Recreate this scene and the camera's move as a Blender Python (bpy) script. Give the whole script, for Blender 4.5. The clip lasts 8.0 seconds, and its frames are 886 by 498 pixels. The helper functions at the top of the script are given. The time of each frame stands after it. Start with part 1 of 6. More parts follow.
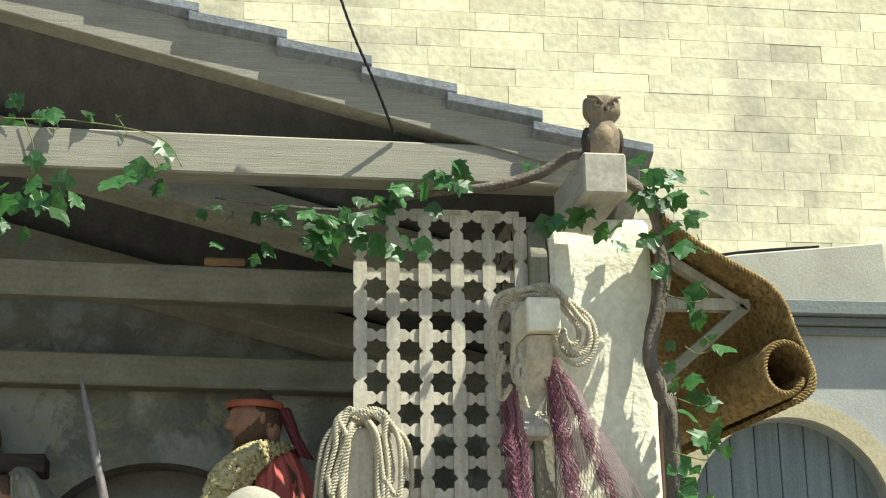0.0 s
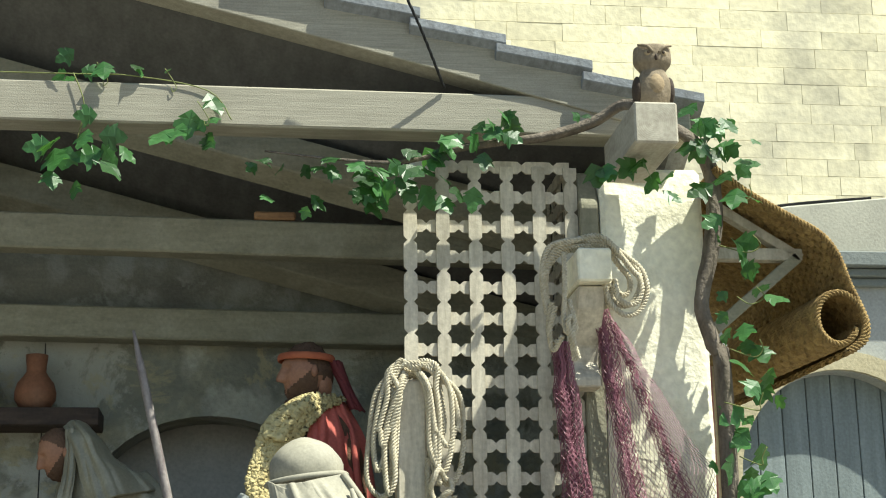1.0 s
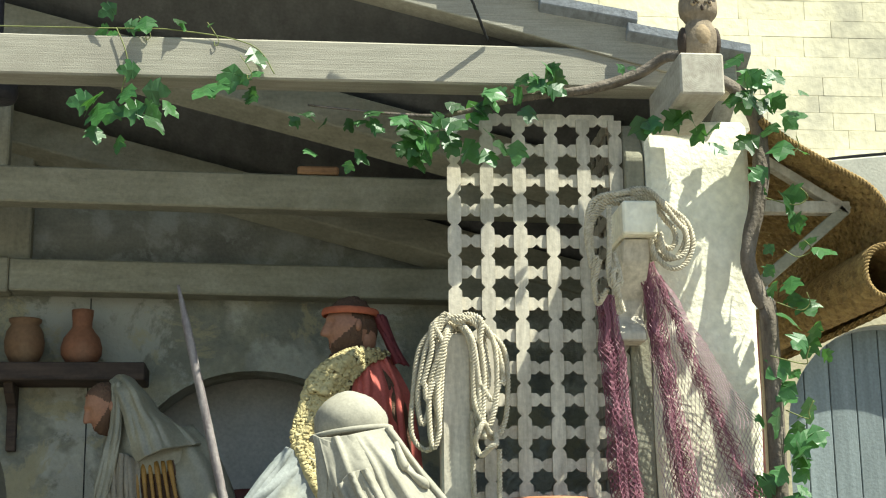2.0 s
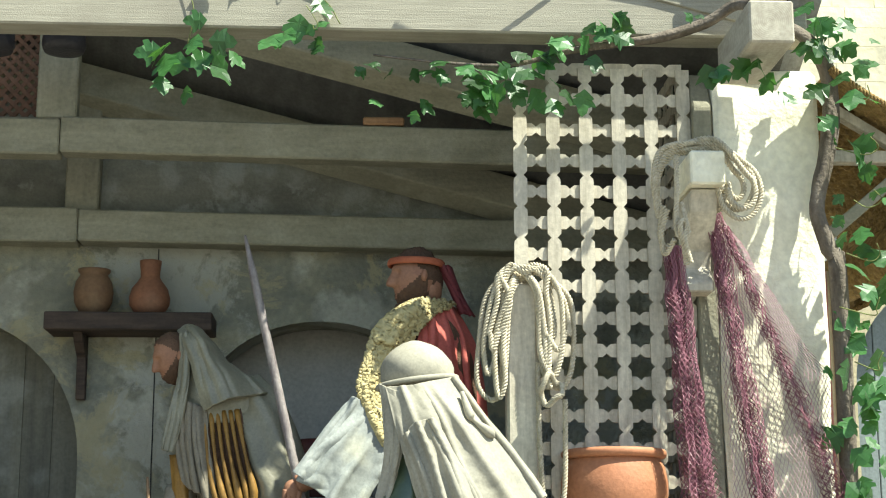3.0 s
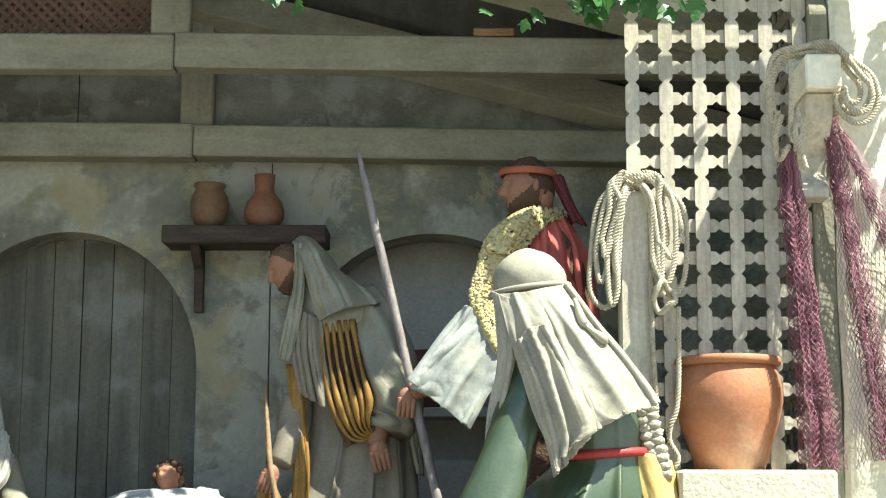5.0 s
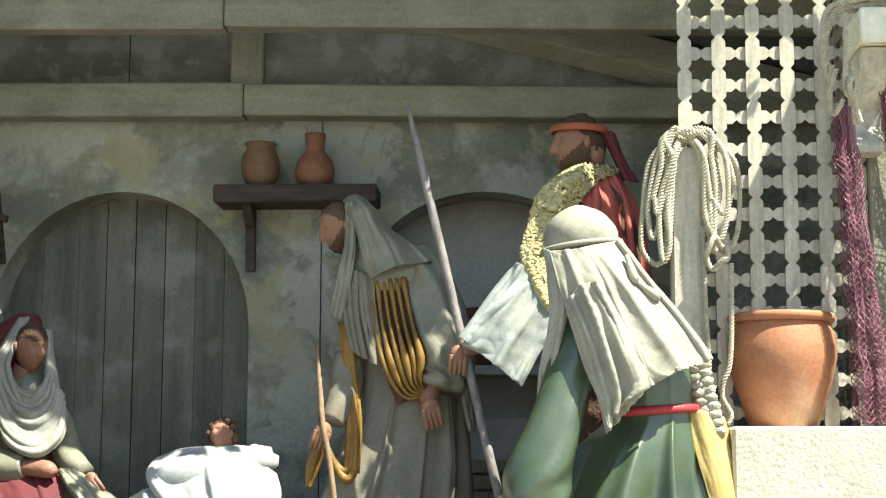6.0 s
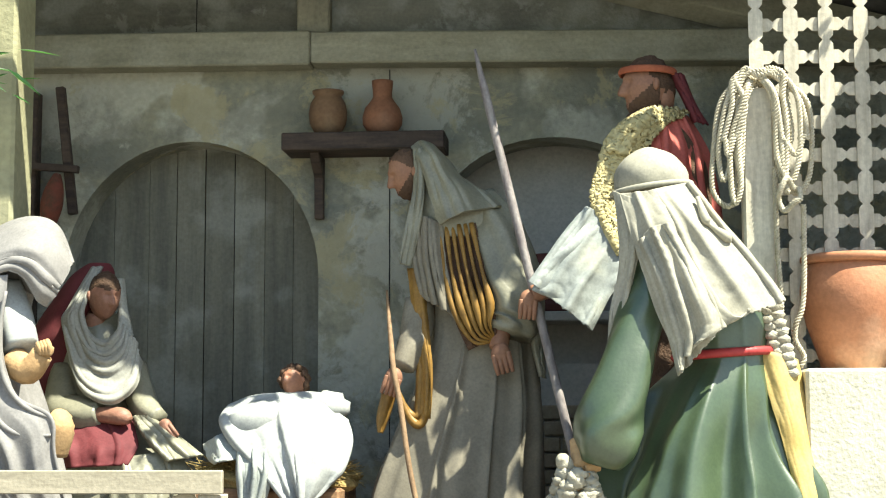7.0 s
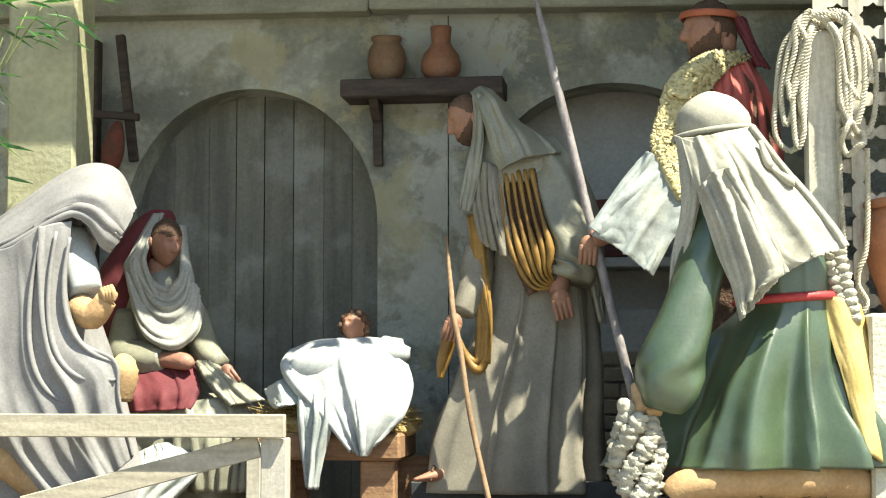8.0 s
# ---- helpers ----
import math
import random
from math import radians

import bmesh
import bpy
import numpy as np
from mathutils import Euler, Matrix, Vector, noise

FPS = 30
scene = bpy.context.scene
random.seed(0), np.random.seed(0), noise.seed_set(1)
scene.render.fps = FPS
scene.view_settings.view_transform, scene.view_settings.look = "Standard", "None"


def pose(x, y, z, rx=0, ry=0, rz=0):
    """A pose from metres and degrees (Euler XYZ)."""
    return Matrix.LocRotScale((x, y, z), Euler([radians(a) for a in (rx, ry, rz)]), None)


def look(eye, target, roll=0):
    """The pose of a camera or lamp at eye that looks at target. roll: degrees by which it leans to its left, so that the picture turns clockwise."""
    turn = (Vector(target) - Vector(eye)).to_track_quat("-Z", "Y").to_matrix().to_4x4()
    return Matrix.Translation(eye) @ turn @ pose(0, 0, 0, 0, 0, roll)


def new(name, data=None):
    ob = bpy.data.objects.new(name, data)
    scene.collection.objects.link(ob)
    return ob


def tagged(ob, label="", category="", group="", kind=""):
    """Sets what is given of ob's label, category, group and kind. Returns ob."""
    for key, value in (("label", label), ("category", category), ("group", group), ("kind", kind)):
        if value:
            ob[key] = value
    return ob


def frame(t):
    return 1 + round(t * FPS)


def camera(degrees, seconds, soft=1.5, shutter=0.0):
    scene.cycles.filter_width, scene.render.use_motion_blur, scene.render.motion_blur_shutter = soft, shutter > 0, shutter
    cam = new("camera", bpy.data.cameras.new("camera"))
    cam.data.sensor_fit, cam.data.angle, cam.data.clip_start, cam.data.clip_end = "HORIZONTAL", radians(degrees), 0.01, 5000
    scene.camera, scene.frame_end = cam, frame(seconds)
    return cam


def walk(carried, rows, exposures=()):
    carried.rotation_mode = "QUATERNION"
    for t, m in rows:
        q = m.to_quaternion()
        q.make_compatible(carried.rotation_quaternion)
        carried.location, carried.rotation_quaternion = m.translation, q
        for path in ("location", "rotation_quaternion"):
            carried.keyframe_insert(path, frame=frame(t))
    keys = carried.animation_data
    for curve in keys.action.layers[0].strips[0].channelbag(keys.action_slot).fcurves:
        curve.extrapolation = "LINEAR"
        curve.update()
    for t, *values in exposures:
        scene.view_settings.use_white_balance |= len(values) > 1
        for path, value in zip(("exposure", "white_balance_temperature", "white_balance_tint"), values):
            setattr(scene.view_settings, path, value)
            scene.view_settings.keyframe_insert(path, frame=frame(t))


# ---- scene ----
cam = camera(31.0, 8.0, soft=1.1)
ROWS = [
    (0.0, 0.0000, 0.0000, 1.6000, 106.314, 0.923, -8.587),
    (0.5, -0.0035, 0.0070, 1.5925, 105.581, 1.095, -7.759),
    (1.0, -0.0159, 0.0232, 1.5718, 104.896, 0.871, -6.900),
    (1.5, -0.0118, 0.0397, 1.5604, 104.242, 0.782, -6.230),
    (3.0, -0.0265, 0.0655, 1.5370, 101.874, 0.122, -3.162),
    (3.5, -0.0226, 0.0638, 1.5097, 101.286, -0.115, -2.086),
    (4.0, -0.0198, 0.0594, 1.5124, 100.475, 0.120, -0.946),
    (4.5, -0.0284, 0.0585, 1.4914, 99.806, -0.020, -0.030),
    (6.0, -0.0404, 0.0690, 1.4533, 97.817, -0.128, 2.598),
    (6.5, -0.0580, 0.0702, 1.4459, 96.992, -0.128, 3.703),
    (7.0, -0.0510, 0.0856, 1.4168, 96.181, 0.144, 5.041),
    (7.5, -0.0728, 0.0810, 1.4127, 95.218, -0.036, 5.879),
    (8.0, -0.0847, 0.0771, 1.3976, 94.399, 0.064, 6.897),
]
walk(cam, [(t, pose(x, y, z, a, b, c)) for t, x, y, z, a, b, c in ROWS], exposures=[(0.0, 0.78, 6450, 1.0), (1.7, 0.98, 6420, 0.5), (3.0, 1.28, 6420, 0.5), (6.0, 1.48, 6480, 1.0), (8.0, 1.60, 6600, 2.0)])

# ---- light ----
SUN_AZ, SUN_EL = 57.0, 59.5   # degrees to the right of straight behind the camera, and above the horizon
world = bpy.data.worlds.new("sky")
scene.world = world
world.use_nodes = True
sky = world.node_tree.nodes.new("ShaderNodeTexSky")
sky.sky_type, sky.sun_disc = "NISHITA", False
sky.sun_elevation, sky.sun_rotation = radians(SUN_EL), radians(180 - SUN_AZ)
world.node_tree.links.new(sky.outputs[0], world.node_tree.nodes["Background"].inputs[0])
world.node_tree.nodes["Background"].inputs[1].default_value = 0.08
sun = new("sun", bpy.data.lights.new("sun", "SUN"))
sun.data.energy, sun.data.angle, sun.data.color = 5.0, radians(0.5), (1.0, 0.95, 0.84)
to_sun = Vector((math.sin(radians(SUN_AZ)) * math.cos(radians(SUN_EL)), -math.cos(radians(SUN_AZ)) * math.cos(radians(SUN_EL)), math.sin(radians(SUN_EL))))
sun.matrix_world = look(to_sun * 30, (0, 0, 0))

# ---- materials ----
def surface(name, col, col2=None, rough=0.8, patch=(0.52, 0.66), patch_scale=2.2, scale=(6, 6, 6), bump=0.3, fine=60.0, stain=None, stain_amount=0.3, metal=0.0, rnd=0.0, detail=6.0, bump_dist=0.01, spec=0.3, mid=(0.35, 0.65), shared=False):
    """Two-scale procedural surface: broad variation between col and col2, fine grain, optional stains, relief."""
    m = bpy.data.materials.new(name)
    m.use_nodes = True
    nt = m.node_tree
    n, l = nt.nodes, nt.links
    b = n["Principled BSDF"]
    col2 = col2 or tuple(c * 0.7 for c in col)
    tc = n.new("ShaderNodeNewGeometry" if shared else "ShaderNodeTexCoord")   # shared: places in the world, for pieces on one mesh
    src = tc.outputs["Position" if shared else "Object"]
    mp = n.new("ShaderNodeMapping")
    mp.inputs["Scale"].default_value = scale
    l.new(src, mp.inputs[0])
    t1 = n.new("ShaderNodeTexNoise")
    t1.inputs["Scale"].default_value, t1.inputs["Detail"].default_value, t1.inputs["Roughness"].default_value = 1.0, detail, 0.65
    l.new(mp.outputs[0], t1.inputs["Vector"])
    r1 = n.new("ShaderNodeMapRange")
    r1.inputs["From Min"].default_value, r1.inputs["From Max"].default_value = mid
    l.new(t1.outputs[0], r1.inputs[0])
    mix = n.new("ShaderNodeMix")
    mix.data_type = "RGBA"
    mix.inputs[6].default_value, mix.inputs[7].default_value = (*col, 1), (*col2, 1)
    l.new(r1.outputs[0], mix.inputs[0])
    out = mix.outputs[2]
    if stain:
        t2 = n.new("ShaderNodeTexNoise")
        t2.inputs["Scale"].default_value, t2.inputs["Detail"].default_value = patch_scale, 10.0
        l.new(src, t2.inputs["Vector"])
        r2 = n.new("ShaderNodeMapRange")
        r2.inputs["From Min"].default_value, r2.inputs["From Max"].default_value = patch
        r2.inputs["To Max"].default_value = stain_amount
        l.new(t2.outputs[0], r2.inputs[0])
        mx = n.new("ShaderNodeMix")
        mx.data_type = "RGBA"
        mx.inputs[7].default_value = (*stain, 1)
        l.new(r2.outputs[0], mx.inputs[0])
        l.new(out, mx.inputs[6])
        out = mx.outputs[2]
    t3 = n.new("ShaderNodeTexNoise")
    t3.inputs["Scale"].default_value, t3.inputs["Detail"].default_value = fine, 3.0
    l.new(src, t3.inputs["Vector"])
    hv = n.new("ShaderNodeHueSaturation")
    ma = n.new("ShaderNodeMapRange")
    ma.inputs["From Min"].default_value, ma.inputs["From Max"].default_value = 0.25, 0.75
    ma.inputs["To Min"].default_value, ma.inputs["To Max"].default_value = 0.86, 1.12
    l.new(t3.outputs[0], ma.inputs[0])
    val = ma.outputs[0]
    if rnd:
        oi = n.new("ShaderNodeObjectInfo")
        mr = n.new("ShaderNodeMapRange")
        mr.inputs["To Min"].default_value, mr.inputs["To Max"].default_value = 1 - rnd, 1 + rnd
        l.new(oi.outputs["Random"], mr.inputs[0])
        mu = n.new("ShaderNodeMath")
        mu.operation = "MULTIPLY"
        l.new(mr.outputs[0], mu.inputs[0])
        l.new(val, mu.inputs[1])
        val = mu.outputs[0]
    l.new(val, hv.inputs["Value"])
    l.new(out, hv.inputs["Color"])
    l.new(hv.outputs[0], b.inputs["Base Color"])
    b.inputs["Roughness"].default_value, b.inputs["Metallic"].default_value = rough, metal
    b.inputs["Specular IOR Level"].default_value = spec
    if bump:
        ad = n.new("ShaderNodeMath")
        l.new(t1.outputs[0], ad.inputs[0])
        l.new(t3.outputs[0], ad.inputs[1])
        bp = n.new("ShaderNodeBump")
        bp.inputs["Strength"].default_value, bp.inputs["Distance"].default_value = bump, bump_dist
        l.new(ad.outputs[0], bp.inputs["Height"])
        l.new(bp.outputs[0], b.inputs["Normal"])
    return m


front_wood = surface("sawn_grey_front_wood", (0.37, 0.345, 0.275), (0.275, 0.26, 0.205), scale=(4, 30, 150), bump=0.22, rnd=0.06, fine=200, stain=(0.22, 0.20, 0.16), stain_amount=0.4, patch_scale=3.5)
beam_x = surface("grey_wood_along_x", (0.30, 0.285, 0.21), (0.215, 0.205, 0.15), scale=(3, 9, 16), bump=0.4, stain=(0.36, 0.345, 0.27), stain_amount=0.45, patch_scale=5.0, rnd=0.08)
beam_z = surface("grey_wood_upright", (0.30, 0.285, 0.21), (0.215, 0.205, 0.15), scale=(16, 16, 2.5), bump=0.4, stain=(0.36, 0.345, 0.27), stain_amount=0.45, patch_scale=5.0, rnd=0.08)
pale_wood = surface("bleached_wood", (0.62, 0.57, 0.46), (0.42, 0.38, 0.30), scale=(30, 30, 4), bump=0.15, rnd=0.14, shared=True, stain=(0.36, 0.33, 0.28), stain_amount=0.6)
fence_wood = surface("fence_wood", (0.50, 0.44, 0.33), (0.34, 0.30, 0.22), scale=(3, 30, 30), bump=0.15, rnd=0.1)
roof_wood = surface("slate_grey_roof_board", (0.27, 0.29, 0.31), (0.18, 0.19, 0.20), scale=(30, 2, 30), bump=0.3, rnd=0.12)
dark_wood = surface("dark_wood", (0.085, 0.06, 0.045), (0.04, 0.03, 0.025), scale=(4, 30, 30), bump=0.3)
table_wood = surface("brown_table_wood", (0.36, 0.21, 0.11), (0.20, 0.11, 0.06), scale=(4, 30, 30), bump=0.3)
plaster_back = surface("weathered_plaster", (0.33, 0.315, 0.225), (0.17, 0.175, 0.145), scale=(2.4, 2.4, 3.4), bump=0.7, mid=(0.38, 0.62), stain=(0.45, 0.44, 0.36), stain_amount=0.8, patch=(0.50, 0.56), patch_scale=2.9, fine=35, detail=9, bump_dist=0.02)


def patched(m, col, scale, lo, hi, amount, seed):
    """Lays another worn coat over a surface: patches with broken edges."""
    nt = m.node_tree
    n, l = nt.nodes, nt.links
    b = n["Principled BSDF"]
    under = b.inputs["Base Color"].links[0].from_socket
    tc, t = n.new("ShaderNodeTexCoord"), n.new("ShaderNodeTexNoise")
    t.noise_dimensions = "4D"
    t.inputs["W"].default_value, t.inputs["Scale"].default_value, t.inputs["Detail"].default_value, t.inputs["Roughness"].default_value, t.inputs["Distortion"].default_value = seed, scale, 12.0, 0.68, 0.5
    l.new(tc.outputs["Object"], t.inputs["Vector"])
    r = n.new("ShaderNodeMapRange")
    r.inputs["From Min"].default_value, r.inputs["From Max"].default_value, r.inputs["To Max"].default_value = lo, hi, amount
    l.new(t.outputs[0], r.inputs[0])
    mx = n.new("ShaderNodeMix")
    mx.data_type = "RGBA"
    mx.inputs[7].default_value = (*col, 1)
    l.new(r.outputs[0], mx.inputs[0])
    l.new(under, mx.inputs[6])
    l.new(mx.outputs[2], b.inputs["Base Color"])


patched(plaster_back, (0.16, 0.158, 0.128), 1.5, 0.50, 0.58, 0.55, 3.0)
patched(plaster_back, (0.41, 0.40, 0.335), 2.1, 0.535, 0.575, 0.75, 7.0)
patched(plaster_back, (0.37, 0.33, 0.20), 2.6, 0.55, 0.59, 0.7, 11.0)
panel_back = surface("grey_green_panel", (0.225, 0.225, 0.18), (0.125, 0.125, 0.105), scale=(2, 2, 5), bump=0.5, stain=(0.30, 0.31, 0.27), stain_amount=0.7, patch=(0.48, 0.58), patch_scale=4.0)
patched(panel_back, (0.31, 0.32, 0.285), 4.0, 0.53, 0.58, 0.6, 5.0)
column_plaster = surface("olive_plaster", (0.37, 0.35, 0.21), (0.27, 0.255, 0.15), scale=(4, 4, 4), bump=0.5, stain=(0.30, 0.29, 0.20), stain_amount=0.5, fine=30)
whitewash = surface("whitewashed_plaster", (0.88, 0.84, 0.67), (0.76, 0.72, 0.55), scale=(4, 4, 4), bump=0.5, stain=(0.52, 0.48, 0.34), stain_amount=0.5, fine=30, bump_dist=0.015)
door_wood = surface("grey_green_door_board", (0.20, 0.192, 0.15), (0.11, 0.108, 0.088), scale=(9, 9, 0.8), bump=0.25, rnd=0.12, shared=True, stain=(0.31, 0.315, 0.28), stain_amount=0.5, patch=(0.52, 0.62), patch_scale=3.0)
stone_mat = surface("pale_limestone", (0.88, 0.81, 0.56), (0.76, 0.69, 0.46), scale=(0.9, 0.9, 1.8), bump=0.3, fine=14, rnd=0.13, shared=True, stain=(0.45, 0.42, 0.32), stain_amount=0.7, patch_scale=1.1, patch=(0.50, 0.68), bump_dist=0.02)
mortar = surface("mortar", (0.84, 0.77, 0.54), (0.72, 0.65, 0.44), scale=(2, 2, 2))
terracotta = surface("terracotta", (0.46, 0.205, 0.11), (0.36, 0.15, 0.075), rough=0.6, scale=(3, 3, 9), bump=0.15, stain=(0.52, 0.37, 0.26), stain_amount=0.6)
old_clay = surface("old_clay", (0.20, 0.115, 0.06), (0.12, 0.07, 0.04), rough=0.75, scale=(4, 4, 8), bump=0.2, stain=(0.30, 0.22, 0.13), stain_amount=0.5)
rope_mat = surface("hemp_rope", (0.62, 0.56, 0.43), (0.44, 0.39, 0.28), rough=0.95, scale=(40, 40, 40), bump=0.5, fine=220)
esparto = surface("esparto_weave", (0.36, 0.25, 0.10), (0.18, 0.115, 0.045), rough=0.9, scale=(20, 20, 20), bump=0.8, fine=120, rnd=0.1)
net_mat = surface("purple_net_cord", (0.25, 0.095, 0.125), (0.16, 0.055, 0.08), rough=0.45, scale=(20, 20, 20), bump=0)
pale_net = surface("greyed_net_cord", (0.40, 0.27, 0.29), (0.28, 0.18, 0.19), rough=0.8, scale=(20, 20, 20), bump=0)
bark = surface("vine_bark", (0.20, 0.17, 0.135), (0.10, 0.083, 0.065), rough=0.95, scale=(20, 20, 6), bump=0.8)
stem_mat = surface("green_stem", (0.22, 0.25, 0.09), (0.15, 0.17, 0.06), bump=0)
plinth_mat = surface("cream_painted_block", (0.60, 0.57, 0.46), (0.50, 0.47, 0.37), scale=(7, 7, 7), bump=0.4, stain=(0.68, 0.66, 0.56), stain_amount=0.5)
black_mat = surface("dark_platform_paint", (0.05, 0.055, 0.055), (0.035, 0.035, 0.035), scale=(5, 5, 5), bump=0.1)
straw_mat = surface("straw", (0.42, 0.31, 0.12), (0.25, 0.18, 0.07), scale=(50, 50, 50), rough=0.9, bump=0.4)
brown_lattice_mat = surface("brown_lattice", (0.22, 0.12, 0.08), (0.14, 0.08, 0.05), scale=(9, 9, 9))
cloth = lambda name, a, b, **k: surface(name, a, b, **{"rough": 0.75, "scale": (5, 5, 5), "bump": 0.09, "fine": 90.0, **k})
c_white = cloth("painted_white_cloth", (0.42, 0.43, 0.41), (0.32, 0.33, 0.315))
c_cream = cloth("painted_cream_cloth", (0.39, 0.365, 0.285), (0.28, 0.265, 0.21), stain=(0.36, 0.35, 0.31), stain_amount=0.5)
c_lilac = cloth("painted_grey_lilac_cloth", (0.27, 0.256, 0.245), (0.20, 0.19, 0.18), stain=(0.25, 0.24, 0.225), stain_amount=0.5)
c_taupe = cloth("painted_taupe_cloth", (0.28, 0.25, 0.19), (0.20, 0.178, 0.135))
c_sage = cloth("painted_sage_cloth", (0.28, 0.267, 0.195), (0.19, 0.182, 0.133), rough=0.36, spec=0.5)
c_ochre = cloth("painted_ochre_cloth", (0.36, 0.205, 0.05), (0.20, 0.11, 0.027), rough=0.45)
c_green = cloth("painted_green_cloth", (0.070, 0.102, 0.050), (0.045, 0.068, 0.034), rough=0.34, spec=1.0, bump=0.05)
c_red = cloth("painted_red_cloth", (0.17, 0.036, 0.04), (0.11, 0.024, 0.028))
c_coral = cloth("painted_coral_cloth", (0.55, 0.14, 0.11), (0.42, 0.10, 0.085))
c_yellow = cloth("painted_yellow_fleece", (0.60, 0.52, 0.27), (0.44, 0.36, 0.17), bump=1.0, fine=50.0)
c_pale_blue = cloth("painted_pale_cloth", (0.40, 0.42, 0.395), (0.28, 0.30, 0.28), stain=(0.52, 0.50, 0.36), stain_amount=0.4, patch_scale=6.0)
c_white_warm = cloth("painted_warm_white_cloth", (0.38, 0.37, 0.32), (0.28, 0.275, 0.24))
c_ochre_pale = cloth("painted_pale_ochre_cloth", (0.56, 0.42, 0.17), (0.42, 0.30, 0.10))
c_child = cloth("painted_rosy_flesh", (0.34, 0.165, 0.10), (0.27, 0.125, 0.075), rough=0.5)
skin = cloth("painted_flesh", (0.33, 0.17, 0.10), (0.25, 0.125, 0.08), rough=0.55)
hair = cloth("painted_brown_hair", (0.13, 0.075, 0.045), (0.07, 0.04, 0.025), bump=0.8)
wool = cloth("painted_fleece", (0.46, 0.43, 0.34), (0.32, 0.29, 0.22), bump=1.0, fine=40.0)


# ---- building helpers ----
def bx(bm, x0, x1, y0, y1, z0, z1, bev=0.006, mi=0, m=None):
    """A bevelled box."""
    r = bmesh.ops.create_cube(bm, size=1)
    vs = r["verts"]
    for v in vs:
        v.co = Vector(((x0 + x1) / 2 + v.co.x * (x1 - x0), (y0 + y1) / 2 + v.co.y * (y1 - y0), (z0 + z1) / 2 + v.co.z * (z1 - z0)))
        if m:
            v.co = m @ v.co
    fs = {f for v in vs for f in v.link_faces}
    for f in fs:
        f.material_index = mi
    if bev:
        bmesh.ops.bevel(bm, geom=list({e for f in fs for e in f.edges}), offset=bev, segments=1, affect="EDGES")
    return bm


def box(*a, **k):
    return bx(bmesh.new(), *a, **k)


def prism(outline, axis, a, b, bm=None, mi=0, bev=0.0):
    """A solid with the given outline (pairs), extruded along axis ('x', 'y' or 'z') from a to b."""
    bm = bm or bmesh.new()
    put = {"x": lambda u, v, w: (w, u, v), "y": lambda u, v, w: (u, w, v), "z": lambda u, v, w: (u, v, w)}[axis]
    lo = [bm.verts.new(put(u, v, a)) for u, v in outline]
    hi = [bm.verts.new(put(u, v, b)) for u, v in outline]
    fs = [bm.faces.new(lo), bm.faces.new(hi[::-1])]
    for i in range(len(lo)):
        j = (i + 1) % len(lo)
        fs.append(bm.faces.new((lo[j], lo[i], hi[i], hi[j])))
    for f in fs:
        f.material_index = mi
    bmesh.ops.recalc_face_normals(bm, faces=fs)
    if bev:
        bmesh.ops.bevel(bm, geom=list({e for f in fs for e in f.edges}), offset=bev, segments=1, affect="EDGES")
    return bm


def thing(name, at, label, category, group="", kind=""):
    ob = new(name)
    ob.location = at
    return tagged(ob, label, category, group, kind)


def base_of(ob):
    p = Vector((0, 0, 0))
    while ob:
        p = p + ob.location
        ob = ob.parent
    return p


def part(name, bm, mats, parent=None, label="", smooth=False, origin=None):
    """Links bm (in world places) as one mesh object under parent."""
    org = base_of(parent) if parent else Vector(origin or (0, 0, 0))
    bm.verts.ensure_lookup_table()
    for v in bm.verts:
        v.co -= org
    for f in bm.faces:
        f.smooth = smooth
    me = bpy.data.meshes.new(name)
    bm.to_mesh(me)
    bm.free()
    for mt in (mats if isinstance(mats, (list, tuple)) else [mats]):
        me.materials.append(mt)
    ob = new(name, me)
    if parent:
        ob.parent = parent
    else:
        ob.location = org
    if label:
        ob["label"] = label
    return ob


def solid(name, bm, mats, label, category, kind="", group="", smooth=False, origin=None):
    return tagged(part(name, bm, mats, None, "", smooth, origin), label, category, group, kind)


def smooth_path(pts, steps=6):
    """Catmull-Rom through tuples of any length."""
    pts = [np.array(p, float) for p in pts]
    out = []
    for i in range(len(pts) - 1):
        p0, p1, p2, p3 = pts[max(i - 1, 0)], pts[i], pts[i + 1], pts[min(i + 2, len(pts) - 1)]
        for s in range(steps):
            t = s / steps
            out.append(0.5 * (2 * p1 + (p2 - p0) * t + (2 * p0 - 5 * p1 + 4 * p2 - p3) * t * t + (3 * p1 - p0 - 3 * p2 + p3) * t ** 3))
    out.append(pts[-1])
    return out


def rings(bm, loops, mi=0, caps=True):
    """Skin closed loops of points."""
    vs = [[bm.verts.new(p) for p in lp] for lp in loops]
    n = len(vs[0])
    for a, b in zip(vs, vs[1:]):
        for i in range(n):
            f = bm.faces.new((a[i], a[(i + 1) % n], b[(i + 1) % n], b[i]))
            f.material_index = mi
    if caps:
        for lp in (vs[0][::-1], vs[-1]):
            f = bm.faces.new(lp)
            f.material_index = mi
    return vs


def pleats(n, seed=0.0):
    """n folds of uneven place, width, strength and start."""
    r = random.Random(int(seed * 131) + n * 7)
    return [((k + 0.5 + r.uniform(-0.38, 0.38)) / n, r.uniform(-0.9, 0.9) / n, r.choice((0.14, 0.22, 0.3, 0.42, 0.6)) / n, r.choice((-0.4, -0.4, 0.0, 0.2, 0.4, 0.6)), r.uniform(0.4, 1.0), r.uniform(0, 6.28)) for k in range(n)]


